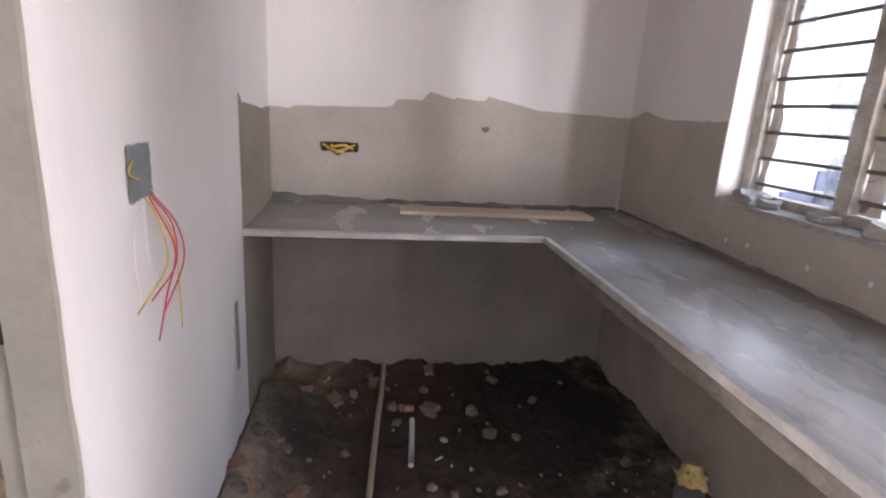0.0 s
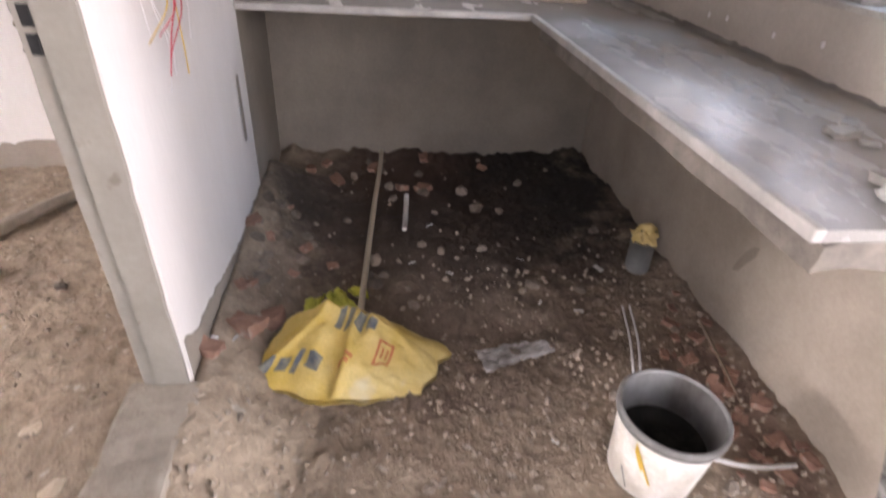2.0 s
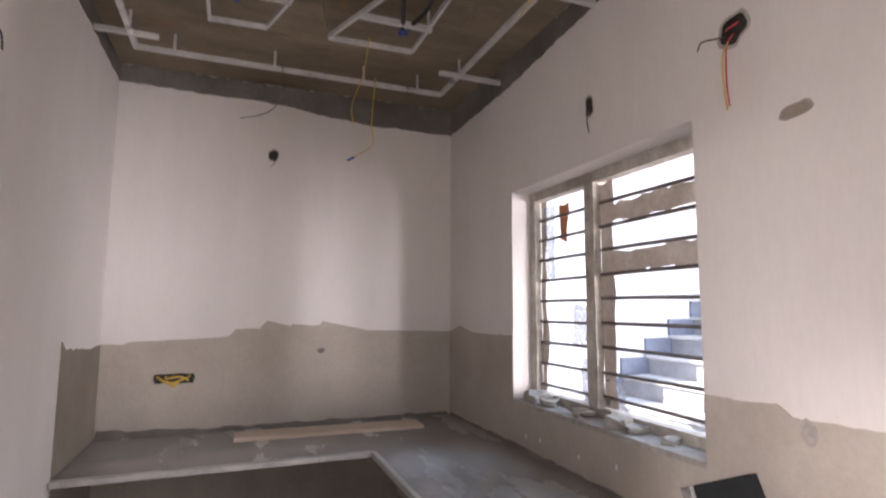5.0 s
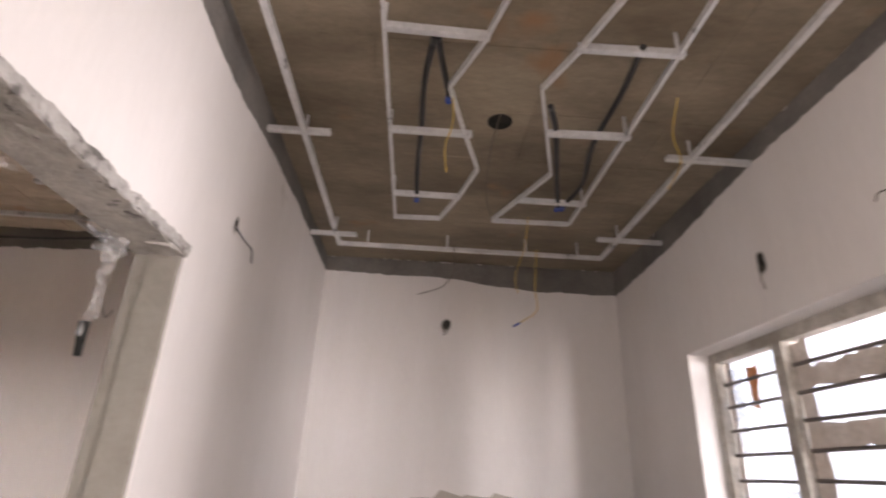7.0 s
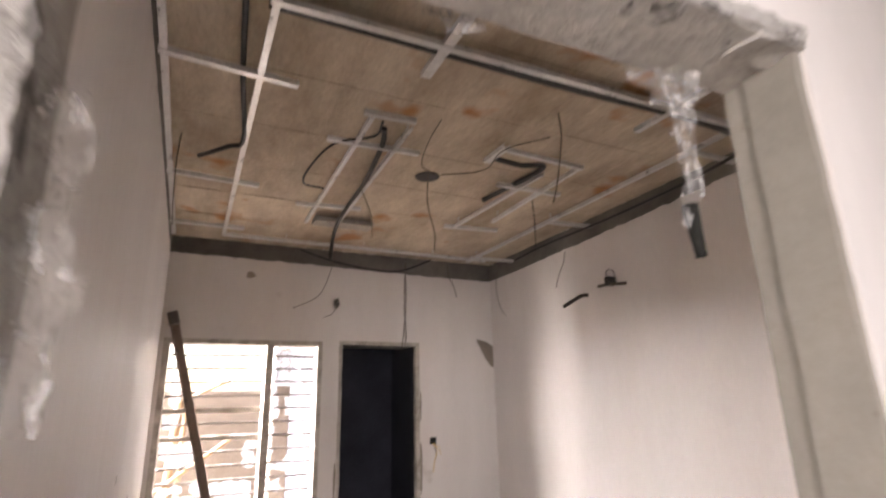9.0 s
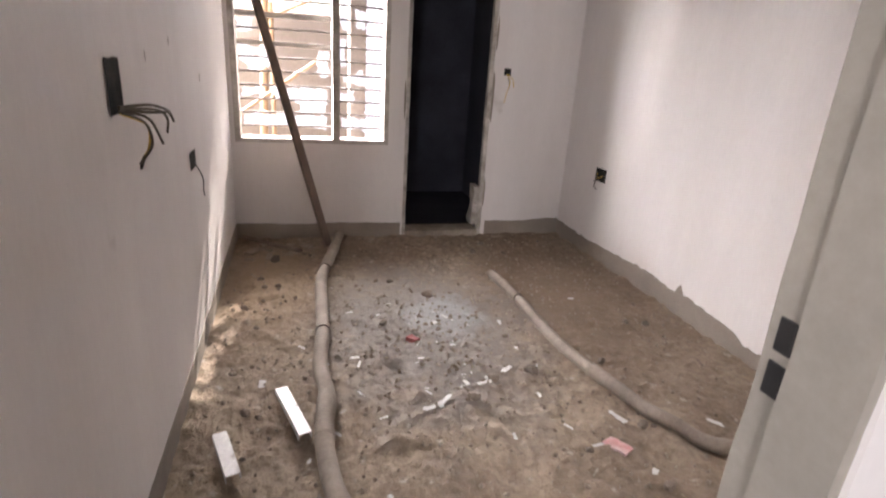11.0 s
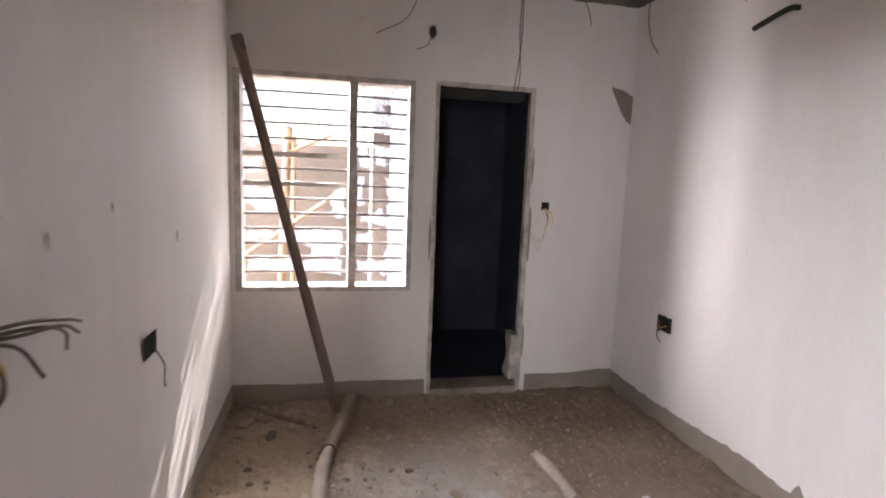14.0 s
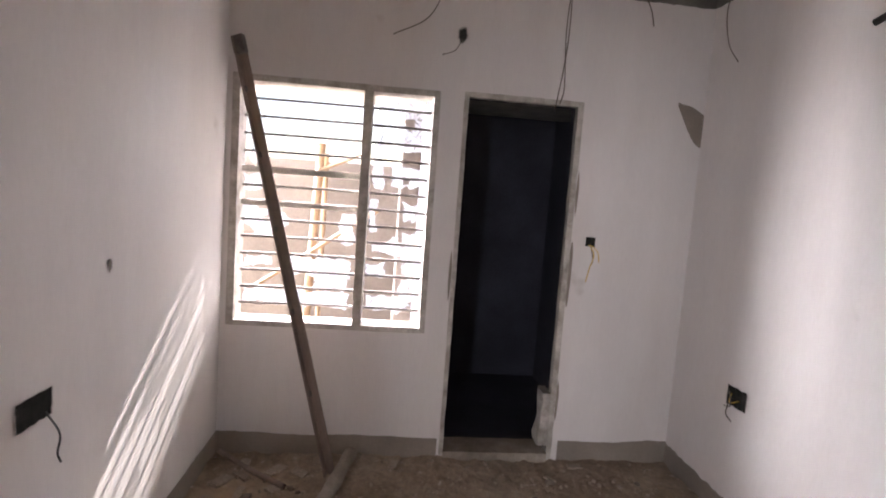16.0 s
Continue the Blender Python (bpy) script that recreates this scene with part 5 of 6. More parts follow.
thing("plaster_patch", "bare grey plaster wedge in the corner", "plaster",
      rough_strip("plaster_patch", hall_far, [-0.335, -0.26, -0.21, HR - 0.002], [2.17, 2.03, 1.96, 1.94], [2.19, 2.175, 2.15, 2.13], plaster, 0.004, 0.01, seed=9), kind="structure")
plug = thing("wall_pipe", "dark conduit end jutting from the wall", "conduit", tube("wall_pipe", ((-2.54, HR, 2.35), (-2.57, HR - 0.04, 2.345), (-2.74, HR - 0.06, 2.30)), 0.013, dark_hole, 8, 5))
plug = thing("wall_plug", "yellowed fan hook with a wire loop on the wall", "wall hook")
part("rod", tube("rod", ((-2.39, HR - 0.03, 2.380), (-2.25, HR - 0.05, 2.365), (-2.14, HR - 0.03, 2.350)), 0.011, wire_mats["brown"], 8, 4), wire_mats["brown"], plug)
part("knob", box(-2.29, -2.25, HR - 0.07, HR, 2.36, 2.42, 0.008), dark_hole, plug)
part("wire", tube("wire", ((-2.28, HR - 0.05, 2.380), (-2.25, HR - 0.08, 2.450), (-2.19, HR - 0.08, 2.440), (-2.19, HR - 0.06, 2.370)), 0.003, wire_mats["brown"], 6, 6), wire_mats["brown"], plug)

# ---- ceiling grids ----
GZ, HZ = 2.787, 2.82


def channel(parent, x0, y0, x1, y1, z=GZ, w=0.03, h=0.022):
    """One galvanised channel of the false ceiling's frame between two points."""
    ob = part("channel", channel_mesh("channel", math.hypot(x1 - x0, y1 - y0), w * 0.78, h), steel, parent)
    ob.matrix_basis = pose(x0, y0, z, 0, 0, math.degrees(math.atan2(y1 - y0, x1 - x0)))
    return ob


def hanger(parent, x, y, z=GZ):
    part("hanger", box(x - 0.006, x + 0.006, y - 0.001, y + 0.001, z + 0.018, SLAB, 0), steel, parent)


def wire(label, pts, colour="brown", r=0.0022):
    return thing("hanging_wire", label, "wire", tube("hanging_wire", pts, r, wire_mats[colour], 6, 6), group="loose ceiling wires")


grid_1 = thing("ceiling_grid", "galvanised channel frame for a kitchen false ceiling", "ceiling frame")
lines = [(0.14, -4.3, 0.14, -0.42), (0.14, -0.44, 1.64, -0.44), (1.64, -4.3, 1.64, -0.44), (0.004, -0.57, 0.25, -0.57), (0.004, -1.52, 0.24, -1.52), (0.004, -2.5, 0.24, -2.5), (0.004, -3.45, 0.24, -3.45),
         (1.53, -0.70, 1.875, -0.70), (1.54, -1.50, 1.875, -1.50), (1.54, -2.45, 1.875, -2.45),
         (0.465, -2.95, 0.465, -0.82), (0.46, -0.83, 0.69, -0.84), (0.69, -0.84, 0.77, -1.10), (0.77, -1.10, 0.82, -1.32), (0.82, -1.32, 0.74, -1.58), (0.74, -1.58, 0.67, -1.83), (0.67, -1.83, 0.76, -2.05), (0.76, -2.05, 0.84, -2.35),
         (0.46, -2.07, 0.77, -2.06), (0.46, -1.57, 0.77, -1.57), (0.46, -1.08, 0.77, -1.08), (1.335, -2.95, 1.335, -0.86), (0.95, -0.85, 1.33, -0.86), (0.95, -0.85, 1.13, -1.32), (1.13, -1.32, 0.97, -1.85), (0.97, -1.85, 1.04, -2.03),
         (1.04, -2.03, 1.14, -2.35), (1.04, -1.08, 1.35, -1.08), (1.04, -1.61, 1.35, -1.62), (1.03, -2.04, 1.35, -2.045)]
for i, (x0, y0, x1, y1) in enumerate(lines):
    channel(grid_1, x0, y0, x1, y1, GZ - (0.004 if abs(y0 - y1) < 0.03 else 0) + 0.0007 * (i % 5), 0.015 if 10 <= i <= 17 or 21 <= i <= 26 else 0.027)
for x, y in ((0.14, -0.6), (0.14, -1.5), (0.14, -2.4), (0.3, -0.44), (0.75, -0.44), (1.2, -0.44), (1.5, -0.44), (1.64, -0.7), (1.64, -1.5), (1.64, -2.4), (0.465, -1.08), (0.465, -1.57), (0.465, -2.07), (1.335, -1.08), (1.335, -1.62), (1.335, -2.04)):
    hanger(grid_1, x, y)
# Flat dark discs paint the shade inside the fan boxes.
fan = thing("fan_box", "open fan box in the concrete slab, its shade a flat dark disc", "ceiling box", lathe([(0.0001, 0), (0.04, 0), (0.047, 0.004), (0.047, 0.012)], 24), pit, at=pose(0.88, -1.54, SLAB - 0.008))
fan_2 = thing("fan_box", "open fan box in the concrete slab, its shade a flat dark disc", "ceiling box", lathe([(0.0001, 0), (0.06, 0), (0.07, 0.004), (0.07, 0.012)], 24), black, at=pose(-2.2, -1.54, SLAB - 0.008))
for pts in (((0.61, -2.04, 2.80), (0.585, -1.8, 2.83), (0.58, -1.52, 2.815), (0.57, -1.3, 2.83), (0.57, -1.06, 2.79)), ((0.62, -2.04, 2.80), (0.64, -1.9, 2.83), (0.67, -1.78, 2.8)),
            ((1.22, -2.06, 2.80), (1.25, -1.8, 2.83), (1.24, -1.53, 2.81), (1.30, -1.2, 2.83), (1.25, -1.06, 2.79)), ((1.02, -1.76, 2.8), (1.08, -1.6, 2.81), (1.16, -1.3, 2.82), (1.23, -1.05, 2.79))):
    conduit = thing("black_conduit", "black flexible conduit clipped under the slab with blue tape", "conduit", group="ceiling conduits")
    run = part("tube", tube("tube", pts, 0.010, black, 8, 6), black, conduit)
    part("tape", tube("tape", (pts[-1], (pts[-1][0], pts[-1][1] + 0.03, pts[-1][2] - 0.004)), 0.012, wire_mats["blue"], 8, 1), wire_mats["blue"], run, "blue tape end")
wire("yellow wires hanging from the kitchen slab", ((0.68, -1.80, 2.80), (0.69, -1.72, 2.74), (0.67, -1.62, 2.70), (0.68, -1.58, 2.62)), "yellow", 0.0026)
wire("thin wire from the fan box", ((0.87, -1.62, 2.86), (0.85, -1.5, 2.78), (0.86, -1.3, 2.70), (0.90, -1.15, 2.68)), "brown")
wire("yellow wire hanging by the window", ((1.45, -1.80, 2.84), (1.47, -1.70, 2.76), (1.53, -1.62, 2.70), (1.50, -1.56, 2.62)), "yellow", 0.0024)
wire("dusty wires hanging by the back wall", ((0.78, -0.5, 2.8), (0.80, -0.4, 2.70), (0.74, -0.3, 2.62), (0.60, -0.25, 2.58)), "brown")
wire("yellow wire hanging by the back wall", ((1.12, -0.9, 2.8), (1.13, -0.75, 2.7), (1.11, -0.6, 2.6), (1.13, -0.55, 2.52)), "yellow")
wire("yellow wire hanging by the back wall", ((1.25, -0.5, 2.8), (1.27, -0.35, 2.62), (1.30, -0.25, 2.52), (1.20, -0.2, 2.45)), "yellow", 0.003)
thing("blue_terminal", "stripped end of a blue wire", "wire", tube("blue_terminal", ((1.21, -0.2, 2.455), (1.17, -0.2, 2.43)), 0.006, wire_mats["blue"], 6, 1))

grid_2 = thing("ceiling_grid", "galvanised channel frame for a hall false ceiling", "ceiling frame")
lines = [(-3.55, -2.53, -0.98, -2.53, 0.03), (-1.44, HL, -1.48, -2.39, 0.035), (-2.51, HL, -2.55, -2.41, 0.03), (-3.36, HL, -3.36, -2.41, 0.03), (-3.65, HL + 0.02, -0.3, HL + 0.02, 0.03), (-1.05, -2.55, -1.03, -0.40, 0.035),
         (-0.80, -1.965, -1.235, -1.965, 0.05), (-0.80, -0.88, -1.25, -0.90, 0.035), (-0.775, -2.5, -0.775, -0.4, 0.03), (-3.65, -0.53, -0.5, -0.47, 0.03), (-2.47, -0.53, -2.44, HR, 0.03), (-3.5, -0.58, -3.47, HR, 0.03), (-1.3, -0.53, -1.3, HR, 0.03),
         (-3.55, -2.53, -3.56, -0.40, 0.03), (-3.08, -2.045, -1.60, -2.055, 0.026), (-3.02, -1.845, -1.62, -1.87, 0.026), (-1.57, -2.10, -1.56, -1.87, 0.03), (-1.86, -2.19, -1.845, -1.74, 0.028), (-2.75, -2.17, -2.70, -1.78, 0.028),
         (-2.62, -0.87, -1.66, -0.88, 0.028), (-2.80, -1.07, -1.82, -1.02, 0.026), (-1.64, -1.38, -1.67, -0.87, 0.02), (-2.03, -1.18, -2.03, -0.75, 0.03), (-2.83, -1.14, -2.78, -0.74, 0.03), (-1.80, -1.38, -1.62, -1.37, 0.05)]
for i, (x0, y0, x1, y1, w) in enumerate(lines):
    channel(grid_2, x0, y0, x1, y1, HZ - (0.004 if abs(x0 - x1) < 0.05 else 0) + 0.0007 * (i % 5), w)
part("plate", box(-3.12, -3.0, -2.0, -1.6, HZ + 0.005, HZ + 0.04, 0.003), rough_cement, grid_2, "grey fixing plate")
for x, y in ((-1.46, -2.53), (-2.53, -2.53), (-3.36, -2.53), (-3.55, -2.1), (-3.555, -1.5), (-3.56, -0.9), (-2.45, -0.51), (-3.48, -0.53), (-1.3, -0.49), (-1.04, -1.965), (-1.035, -0.89), (-1.65, -2.05), (-2.7, -2.045), (-1.66, -1.87), (-2.8, -1.85), (-1.75, -0.88), (-2.55, -0.87), (-2.75, -1.065), (-1.9, -1.025)):
    hanger(grid_2, x, y, HZ)
for pts, r in ((((-1.09, -2.55, 2.85), (-1.09, -1.9, 2.845), (-1.10, -1.4, 2.85), (-1.08, -0.8, 2.845), (-1.09, -0.3, 2.83)), 0.022), (((-1.69, -1.97, 2.84), (-1.85, -1.93, 2.83), (-2.3, -1.88, 2.83), (-2.75, -1.87, 2.82), (-3.0, -1.87, 2.76), (-3.1, -1.87, 2.6)), 0.013),
               (((-1.62, -2.0, 2.83), (-1.78, -1.99, 2.84), (-1.88, -2.15, 2.82), (-2.13, -2.21, 2.80), (-2.35, -2.2, 2.80), (-2.46, -2.07, 2.83)), 0.006), (((-1.08, -2.62, 2.87), (-1.5, -2.59, 2.85), (-2.0, -2.54, 2.82), (-2.08, -2.60, 2.81), (-2.23, -2.72, 2.81)), 0.011),
               (((-1.75, -1.36, 2.83), (-1.77, -1.2, 2.83), (-1.78, -1.05, 2.84), (-2.3, -1.12, 2.84)), 0.015), (((-0.9, -0.3, 2.83), (-1.5, -0.29, 2.78), (-2.2, -0.27, 2.78), (-2.8, -0.26, 2.80), (-3.2, -0.32, 2.76)), 0.009),
               (((-3.85, -1.95, 2.86), (-3.85, -1.7, 2.79), (-3.85, -1.4, 2.745), (-3.85, -1.1, 2.745), (-3.85, -0.8, 2.87)), 0.009)):
    conduit = thing("black_conduit", "black flexible conduit slung along the ceiling frame", "conduit", group="ceiling conduits")
    part("tube", tube("tube", pts, r, black, 8, 6), black, conduit)
for label, pts, colour in (
        ("dusty wires hanging from the hall slab", ((-2.14, -1.56, 2.88), (-2.2, -1.54, 2.72), (-2.2, -1.50, 2.55), (-2.21, -1.5, 2.45)), "brown"), ("thin wire across the slab", ((-2.1, -1.55, 2.86), (-1.9, -1.7, 2.80), (-1.7, -1.75, 2.82), (-1.55, -1.75, 2.86)), "brown"),
        ("thin wire across the slab", ((-2.1, -1.50, 2.86), (-1.8, -1.40, 2.78), (-1.6, -1.40, 2.80), (-1.5, -1.2, 2.86)), "brown"), ("wire hanging over the far doorway", ((-3.8, -1.06, 2.8), (-3.8, -1.05, 2.6), (-3.79, -1.06, 2.35), (-3.78, -1.10, 2.05)), "brown"),
        ("wire hanging over the far doorway", ((-3.8, -1.05, 2.8), (-3.79, -1.07, 2.5), (-3.8, -1.05, 2.2), (-3.79, -1.07, 2.1)), "brown"), ("wire hanging above the window", ((-3.6, -1.72, 2.8), (-3.62, -1.74, 2.65), (-3.65, -1.82, 2.45), (-3.68, -2.0, 2.35)), "brown"),
        ("wire hanging in the corner", ((-3.6, -0.26, 2.75), (-3.6, -0.28, 2.6), (-3.6, -0.25, 2.45), (-3.58, -0.20, 2.36)), "brown"), ("wire hanging near the corner", ((-3.6, -0.75, 2.8), (-3.6, -0.74, 2.68), (-3.62, -0.68, 2.58), (-3.6, -0.67, 2.5)), "brown"),
        ("dark wire hanging from the frame", ((-2.1, -0.9, 2.8), (-2.12, -0.88, 2.65), (-2.1, -0.9, 2.5)), "black"), ("dusty wire hanging from the slab", ((-1.3, -1.3, 2.86), (-1.32, -1.28, 2.75), (-1.42, -1.24, 2.6), (-1.45, -1.25, 2.5)), "brown"),
        ("dusty wire on the long wall", ((-2.75, HR - 0.001, 2.72), (-2.72, HR - 0.05, 2.62), (-2.78, HR - 0.05, 2.55), (-2.84, HR - 0.04, 2.46)), "brown"), ("dark wire near the doorway", ((-1.15, -0.25, 2.76), (-1.16, -0.25, 2.6), (-1.2, -0.22, 2.5), (-1.16, -0.2, 2.36), (-1.12, -0.2, 2.4)), "black"),
        ("thin wire by the long wall", ((-2.13, -2.8, 2.865), (-2.2, -2.81, 2.74), (-2.5, -2.82, 2.66), (-2.7, -2.82, 2.6)), "brown"), ("wire hanging near the fan box", ((-2.3, -1.9, 2.8), (-2.35, -1.82, 2.66), (-2.4, -1.8, 2.55)), "brown")):
    wire(label, pts, colour, 0.003)

# torn plastic hanging at the doorway head
clear = bpy.data.materials.new("clear_film")
clear.use_nodes = True
nt = clear.node_tree
b = nt.nodes["Principled BSDF"]
b.inputs["Base Color"].default_value, b.inputs["Roughness"].default_value = (0.72, 0.70, 0.68, 1), 0.4
nz2 = nt.nodes.new("ShaderNodeTexNoise")
nz2.inputs["Scale"].default_value, nz2.inputs["Detail"].default_value = 9, 3
rg2 = nt.nodes.new("ShaderNodeMapRange")
rg2.inputs[1].default_value, rg2.inputs[2].default_value, rg2.inputs[3].default_value, rg2.inputs[4].default_value = 0.45, 0.78, 0.06, 0.55
nt.links.new(nz2.outputs[0], rg2.inputs[0])
nt.links.new(rg2.outputs[0], b.inputs["Alpha"])


def hanging_film(label, x, y, z, widths, length, sx, sy, seed):
    """A twisted strip of clear film that hangs down, its width given along it."""
    n, k = 60, 12
    verts, faces = [], []
    for i in range(n + 1):
        t = i / n
        w = float(np.interp(t, np.linspace(0, 1, len(widths)), widths))
        c = Vector((x + sx * t, y + sy * t, z - length * t)) + noise.noise_vector(Vector((t * 4, seed, 0))) * 0.02
        for j in range(k + 1):
            s = j / k - 0.5
            verts.append(c + Vector((0.3 * w * s, w * s, 0)) + noise.noise_vector(Vector((s * 3, t * 5, seed))) * 0.012 + noise.noise_vector(Vector((s * 9, t * 14, seed))) * 0.006)
    for i in range(n):
        for j in range(k):
            faces.append((i * (k + 1) + j, (i + 1) * (k + 1) + j, (i + 1) * (k + 1) + j + 1, i * (k + 1) + j + 1))
    return thing("plastic_film", label, "plastic film", data("plastic_film", verts, faces, clear, True))


hanging_film("torn clear plastic film hanging from the doorway head", -0.12, -2.03, 2.125, (0.09, 0.06, 0.035, 0.028, 0.03, 0.035, 0.03, 0.015), 0.255, 0, -0.02, 1)
hanging_film("torn clear plastic film bunched under the lintel", -0.11, -2.07, 2.125, (0.14, 0.09, 0.03), 0.07, -0.01, 0.03, 2)
hanging_film("torn clear plastic film drooping from the lintel edge", -0.138, -2.44, 2.20, (0.05, 0.09, 0.08, 0.03), 0.11, 0, 0.06, 5)
hanging_film("torn clear plastic film stuck along the rough jamb", -0.04, -2.765, 1.86, (0.02, 0.06, 0.03, 0.07, 0.04, 0.01), 0.22, 0.03, 0.02, 4)
thing("film_knot", "dark dirty knot at the end of the film", "knot", tube("film_knot", ((-0.12, -2.050, 1.905), (-0.12, -2.047, 1.868), (-0.12, -2.042, 1.83)), 0.010, pit, 8, 4, 0.4))

# ---- rubble ----
stone_mat = surf("grey_brown_stone", (0.13, 0.10, 0.076), (0.27, 0.225, 0.182), 9, 50, 0.9, 0.4, vary=0.35)
brick_mat = surf("brick_red", (0.19, 0.10, 0.07), (0.33, 0.20, 0.145), 12, 60, 0.9, 0.5, vary=0.25, specks=((0.35, 0.30, 0.26), 14, 0.6))
scrap_mat = surf("white_scrap", (0.55, 0.53, 0.50), (0.7, 0.68, 0.66), 12, 60, 0.8, 0.2, vary=0.15)
rng = random.Random(5)


def stone_mesh(name, seed, material, flat=0.7):
    bm = bmesh.new()
    bmesh.ops.create_icosphere(bm, subdivisions=1, radius=1)
    for v in bm.verts:
        v.co = v.co * (1 + 0.45 * noise.noise(v.co * 1.7 + Vector((seed * 5.1, 0, 0))))
        v.co.z *= flat
    return from_bm(name, bm, material)


stones = [stone_mesh("stone", i, stone_mat) for i in range(5)]
for i in range(120):
    if i < 75:
        x, y = rng.uniform(0.05, 1.7), rng.uniform(-2.3, -0.08)
        if 0.05 < x < 0.85 and -2.0 < y < -1.45 or y > -1.0 and i % 2:
            continue
    else:
        x, y = rng.uniform(-3.7, -0.4), rng.uniform(-2.75, -0.3)
    s = rng.uniform(0.012, 0.032) if i % 6 else rng.uniform(0.03, 0.05)
    ob = thing("stone", "rough grey brown stone in the soil", "stone", stones[i % 5], at=at_floor(x, y, s * 0.15, rng.uniform(0, 40), 0, rng.uniform(0, 360)), group="stones")
    ob.scale = (s, s * rng.uniform(0.6, 1), s)
bricks = [from_bm("brick_fragment", chipped(box(-0.06, 0.05, -0.04, 0.04, 0, 0.05), 2, 0.018, 18, k), brick_mat) for k in range(3)]
for i, (x, y, s) in enumerate(((0.10, -1.66, 1.0), (0.02, -1.80, 0.7), (0.16, -1.56, 0.9), (0.02, -1.02, 0.6), (0.36, -1.15, .4), (0.70, -0.43, .6), (0.82, -0.44, .7), (0.55, -0.22, .6), (0.2, -0.25, .6), (0.85, -0.10, .6), (0.35, -0.35, .7), (0.28, -0.15, .5), (1.66, -1.8, .5), (1.72, -1.95, .5), (1.75, -1.7, .45), (1.68, -1.62, .5), (1.78, -1.88, .4), (1.62, -1.92, .35), (0.05, -1.45, .4), (1.2, -0.15, .5), (1.80, -2.02, .55), (1.70, -2.06, .4), (1.77, -2.15, .5), (1.64, -2.12, .35), (1.82, -2.24, .45), (1.72, -2.26, .5), (1.60, -2.02, .3), (1.79, -1.78, .4), (1.66, -1.70, .35), (1.83, -1.62, .4), (1.74, -1.52, .35), (1.81, -1.42, .3))):
    ob = thing("brick_fragment", "broken red brick fragment in the soil", "brick", bricks[i % 3], at=at_floor(x, y, -0.005, rng.uniform(-15, 15), rng.uniform(-15, 15), rng.uniform(0, 360)), group="brick fragments")
    ob.scale = (s, s, s)
heap = random.Random(8)
for i in range(46):
    if i < 26:
        x, y, s = heap.uniform(1.56, 1.83), heap.uniform(-2.30, -1.75), heap.uniform(0.16, 0.42)
    else:
        x, y, s = 0.04 + 0.26 * heap.random() ** 1.5, heap.uniform(-1.70, -0.75), heap.uniform(0.18, 0.5)
    red = i < 26 or i % 3 == 0
    ob = thing("brick_fragment" if red else "stone", "small broken red brick crumb by the wall" if red else "rough grey brown stone by the wall", "brick" if red else "stone", bricks[i % 3] if red else stones[i % 5],
               at=at_floor(x, y, -0.002, heap.uniform(-20, 20), heap.uniform(-20, 20), heap.uniform(0, 360)), group="brick fragments" if red else "stones")
    k = s if red else s * 0.08
    ob.scale = (k, k, k)
scraps = []
for k in range(4):
    bm = bmesh.new()
    bmesh.ops.create_grid(bm, x_segments=4, y_segments=3, size=0.5)
    for v in bm.verts:
        v.co = Vector((v.co.x, v.co.y * 0.5, 0.12)) + noise.noise_vector(v.co * 3 + Vector((k * 4, 0, 0))) * 0.2
    scraps.append(from_bm("scrap", bm, scrap_mat, True))
spots = [(-1.36, -1.116, .085), (-1.25, -0.72, .07), (-1.03, -1.166, .05), (-1.86, -2.59, .06), (-1.93, -2.155, .06), (-2.01, -2.167, .05), (-2.47, -2.151, .05), (-2.25, -1.326, .06), (-2.53, -0.72, .05), (-1.58, -1.82, .07), (-1.55, -1.85, .06), (-1.53, -1.907, .06),
         (-1.69, -1.608, .07), (-1.78, -1.462, .07), (-1.71, -1.694, .06), (-1.74, -1.56, .06), (-1.69, -2.173, .045), (-1.33, -1.368, .04), (-1.32, -1.607, .04), (-2.3, -1.70, .05), (-2.36, -1.62, .05), (-2.42, -1.66, .04), (-1.21, -1.30, .05),
         (-3.76, -1.85, .09), (-3.79, -0.78, .08), (-3.65, -0.97, .07), (-3.81, -1.31, .05), (-3.56, -2.74, .13), (-3.62, -2.65, .11), (-3.7, -2.5, .12), (-3.5, -2.45, .10), (-3.66, -2.36, .10), (-3.45, -2.62, .09), (-3.74, -2.68, .11), (-3.40, -2.75, .07),
         (0.70, -1.16, .035), (0.86, -1.23, .035), (0.36, -1.15, .04), (1.54, -1.22, .05), (0.81, -0.84, .045), (0.02, -1.77, .06), (1.2, -1.12, .035), (0.08, -1.72, .03), (0.9, -2.3, .03), (1.07, -2.1, .03), (1.2, -1.45, .03), (1.35, -1.5, .04)]
for i in range(30):
    spots.append((rng.gauss(-1.9, 0.45), rng.gauss(-1.75, 0.3), rng.uniform(0.018, 0.04)))
chip_mat = surf("tan_chip", (0.24, 0.19, 0.14), (0.42, 0.355, 0.28), 12, 60, 0.85, 0.3, vary=0.2)
chips = [from_bm("plaster_chip", chipped(box(-0.5, 0.5, -0.3, 0.3, 0, 0.12), 3, 0.12, 2.2, 40 + k), chip_mat) for k in range(4)]
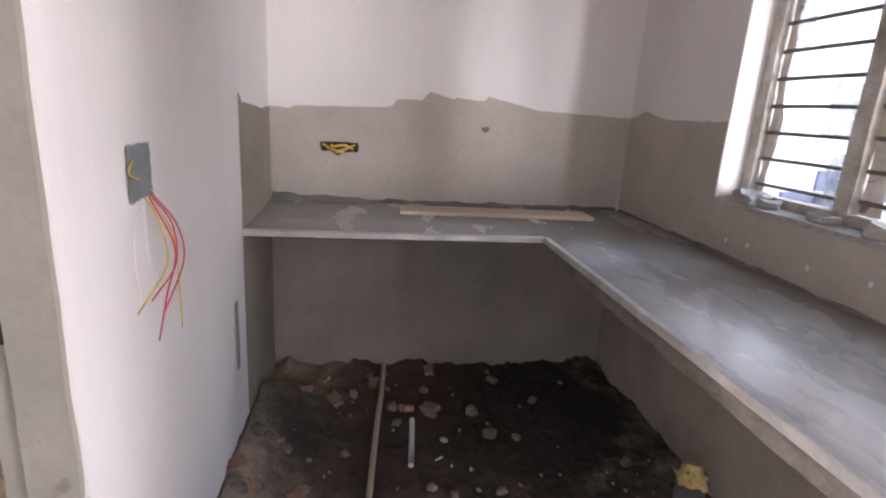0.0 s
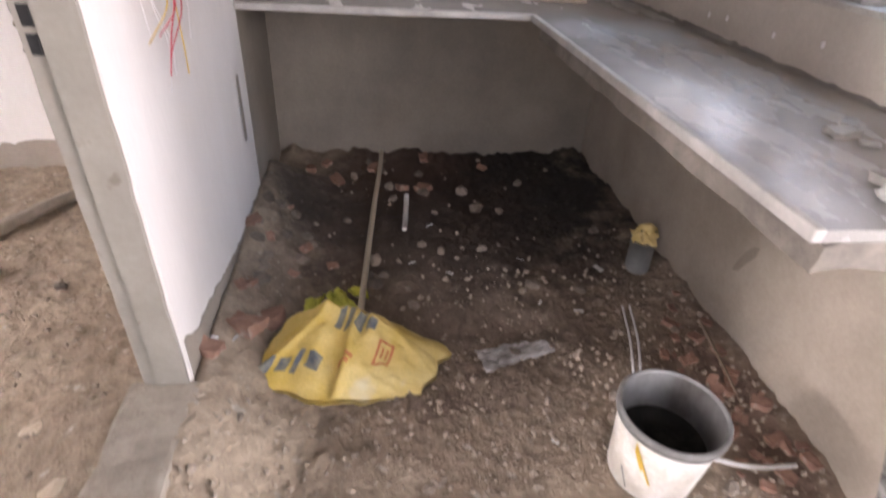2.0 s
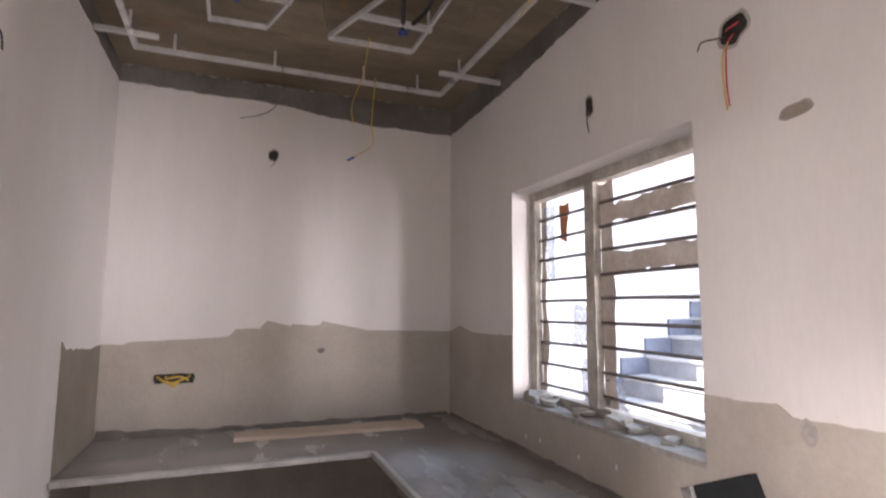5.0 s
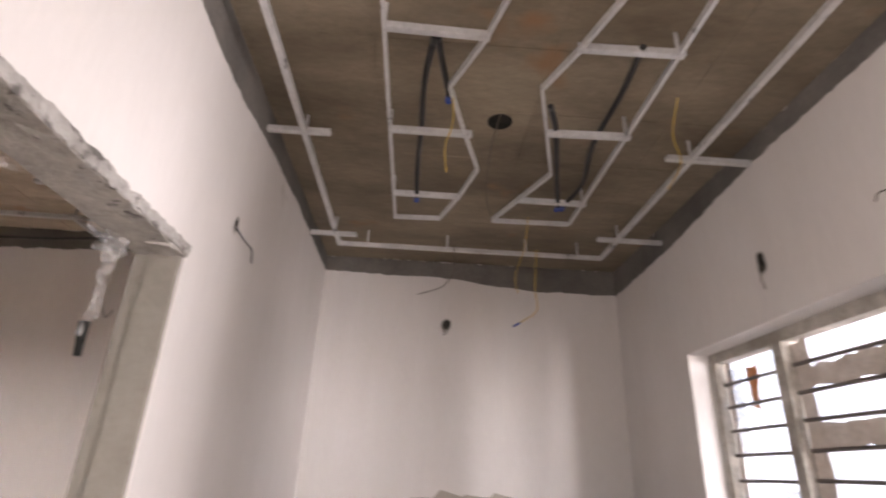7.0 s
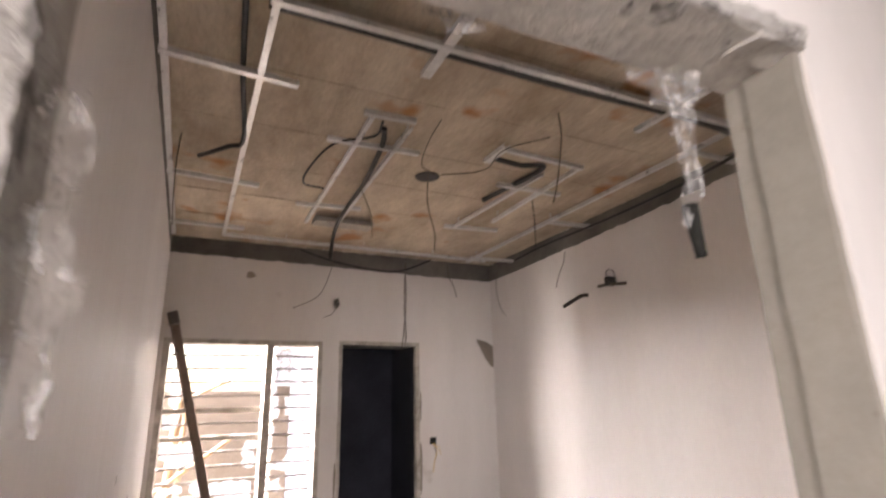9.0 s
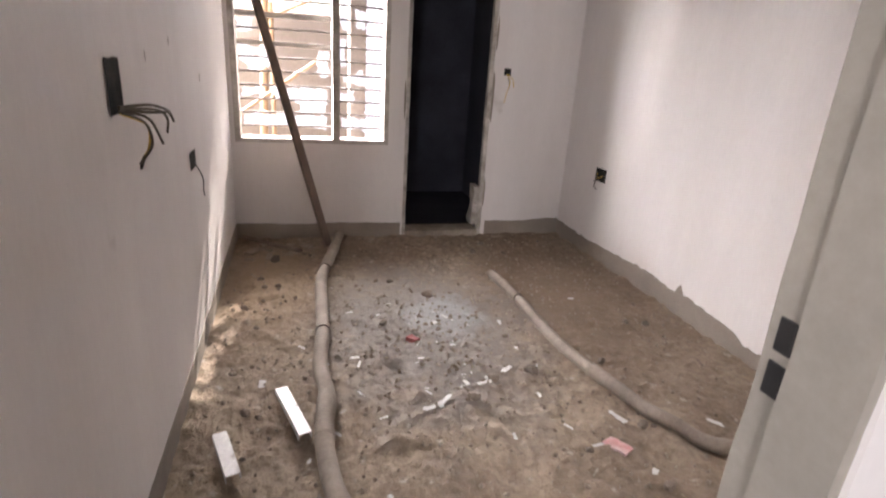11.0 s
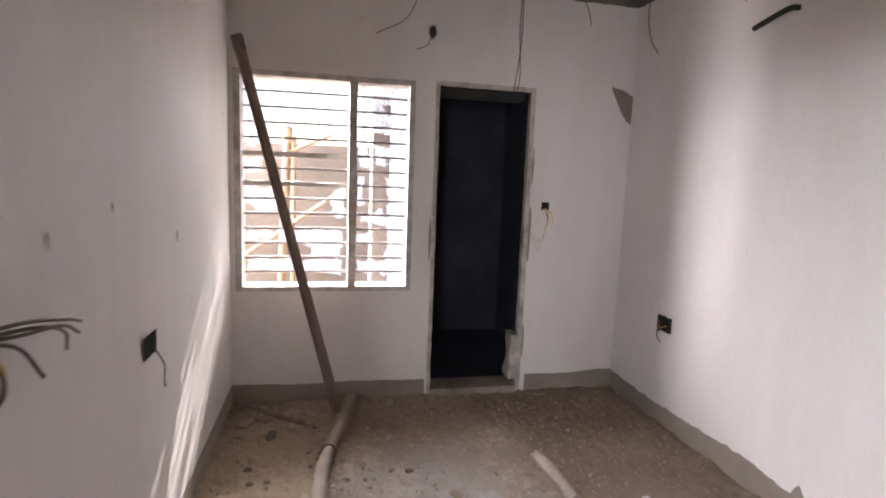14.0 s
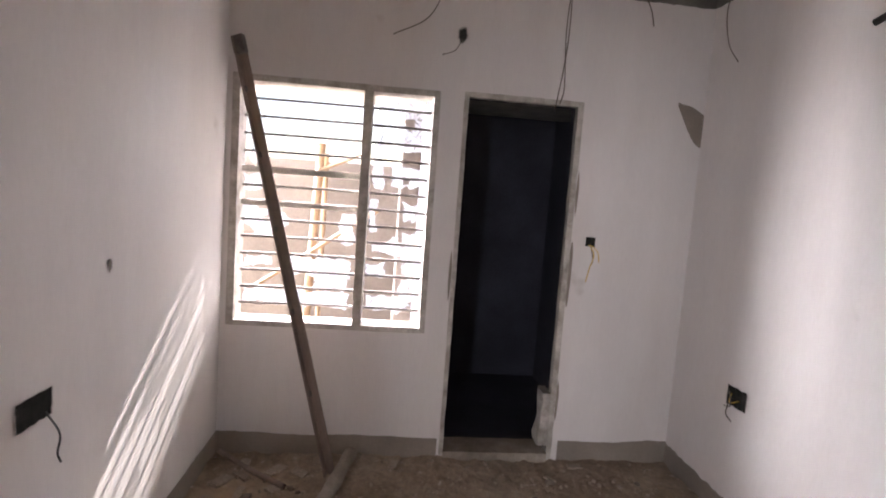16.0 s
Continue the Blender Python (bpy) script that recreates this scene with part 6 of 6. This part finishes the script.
for i, (x, y, s) in enumerate(spots):
    if x < -3.35:
        ob = thing("plaster_chip", "tan broken chip of plaster or board on the soil", "rubble", chips[i % 4], at=at_floor(x, y, 0.002, rng.uniform(-8, 8), rng.uniform(-8, 8), rng.uniform(0, 360)), group="tan chips")
        ob.scale = (s, s * rng.uniform(0.6, 1), s)
        continue
    ob = thing("paper_scrap", "small pale scrap of paper or plaster on the soil", "litter", scraps[i % 4], at=at_floor(x, y, 0.002, 0, 0, rng.uniform(0, 360)), group="pale scraps")
    ob.scale = (s, s * rng.uniform(0.4, 1), s * 0.6)
pale_stone = surf("pale_flat_stone", (0.46, 0.37, 0.27), (0.60, 0.50, 0.39), 8, 60, 0.85, 0.2)
for i, (x, y, sx, sy) in enumerate(((-0.42, -1.98, 0.045, 0.026), (-0.25, -2.21, 0.040, 0.027))):
    ob = thing("flat_stone", "smooth pale flat oval stone on the soil", "stone", stone_mesh("flat_stone", 20 + i, pale_stone, 0.3), at=at_floor(x, y, 0.004, 0, 0, 20 + 30 * i), group="flat stones")
    ob.scale = (sx, sy, 0.03)
thing("packet", "pink and white torn paper packet", "litter", chipped(box(-0.05, 0.05, -0.03, 0.03, 0, 0.008), 3, 0.008, 20), surf("pink_paper", (0.62, 0.25, 0.24), (0.72, 0.6, 0.58), 10, 60, 0.7, 0.1), at=at_floor(-1.192, -1.223, 0.004, 0, 0, 30))
thing("red_cap", "dull red plastic bit on the soil", "litter", chipped(box(-0.03, 0.03, -0.02, 0.02, 0, 0.02), 2, 0.01, 20), surf("dull_red", (0.22, 0.04, 0.04), (0.3, 0.07, 0.06), 10, 60, 0.7, 0.1), at=at_floor(-2.117, -1.856, 0.002, 0, 0, 30))

# gravel: too many to count
base = [Vector(v) for v in ((1, 0, 0), (0, 1, 0), (-1, 0, 0), (0, -1, 0), (0, 0, 0.8), (0, 0, -0.6))]
tri = ((0, 1, 4), (1, 2, 4), (2, 3, 4), (3, 0, 4), (1, 0, 5), (2, 1, 5), (3, 2, 5), (0, 3, 5))
verts, faces = [], []
for i in range(15000):
    if i % 2:
        x, y = rng.uniform(0.03, 1.85), rng.uniform(-3.0, -0.05)
        if noise.noise(Vector((x * 2, y * 2, 7))) < -0.25 or (x > 0.7 and y > -0.9 and rng.random() < 0.8) or (y > -1.2 and rng.random() < 0.85) or (y > -1.7 and rng.random() < 0.4):
            continue
    else:
        x, y = rng.uniform(-3.85, -0.25), rng.uniform(-2.83, -0.2)
        if rng.random() > 0.45 + 0.55 * math.exp(-((x + 2.0) ** 2 + (y + 1.7) ** 2) / 0.9):
            continue
    s = 0.003 + 0.014 * rng.random() ** 4
    if x < -1.2 and (x + 2.0) ** 2 + (y + 1.8) ** 2 < 0.5 and i % 6 == 0:
        s = rng.uniform(0.007, 0.017)
    turn = Euler((rng.random() * 2, rng.random() * 2, rng.random() * 6)).to_matrix()
    c = Vector((x, y, floor_z(x, y) + s * 0.3))
    k = len(verts)
    verts += [c + turn @ (q * s * rng.uniform(0.6, 1.2)) for q in base]
    faces += [(a + k, b + k, d + k) for a, b, d in tri]
thing("gravel", "loose grit and crumbs of mortar strewn over the soil", "gravel", data("gravel", verts, faces, surf("grit", (0.20, 0.158, 0.12), (0.375, 0.315, 0.25), 30, 60, 0.95, 0.1)), kind="stuff")
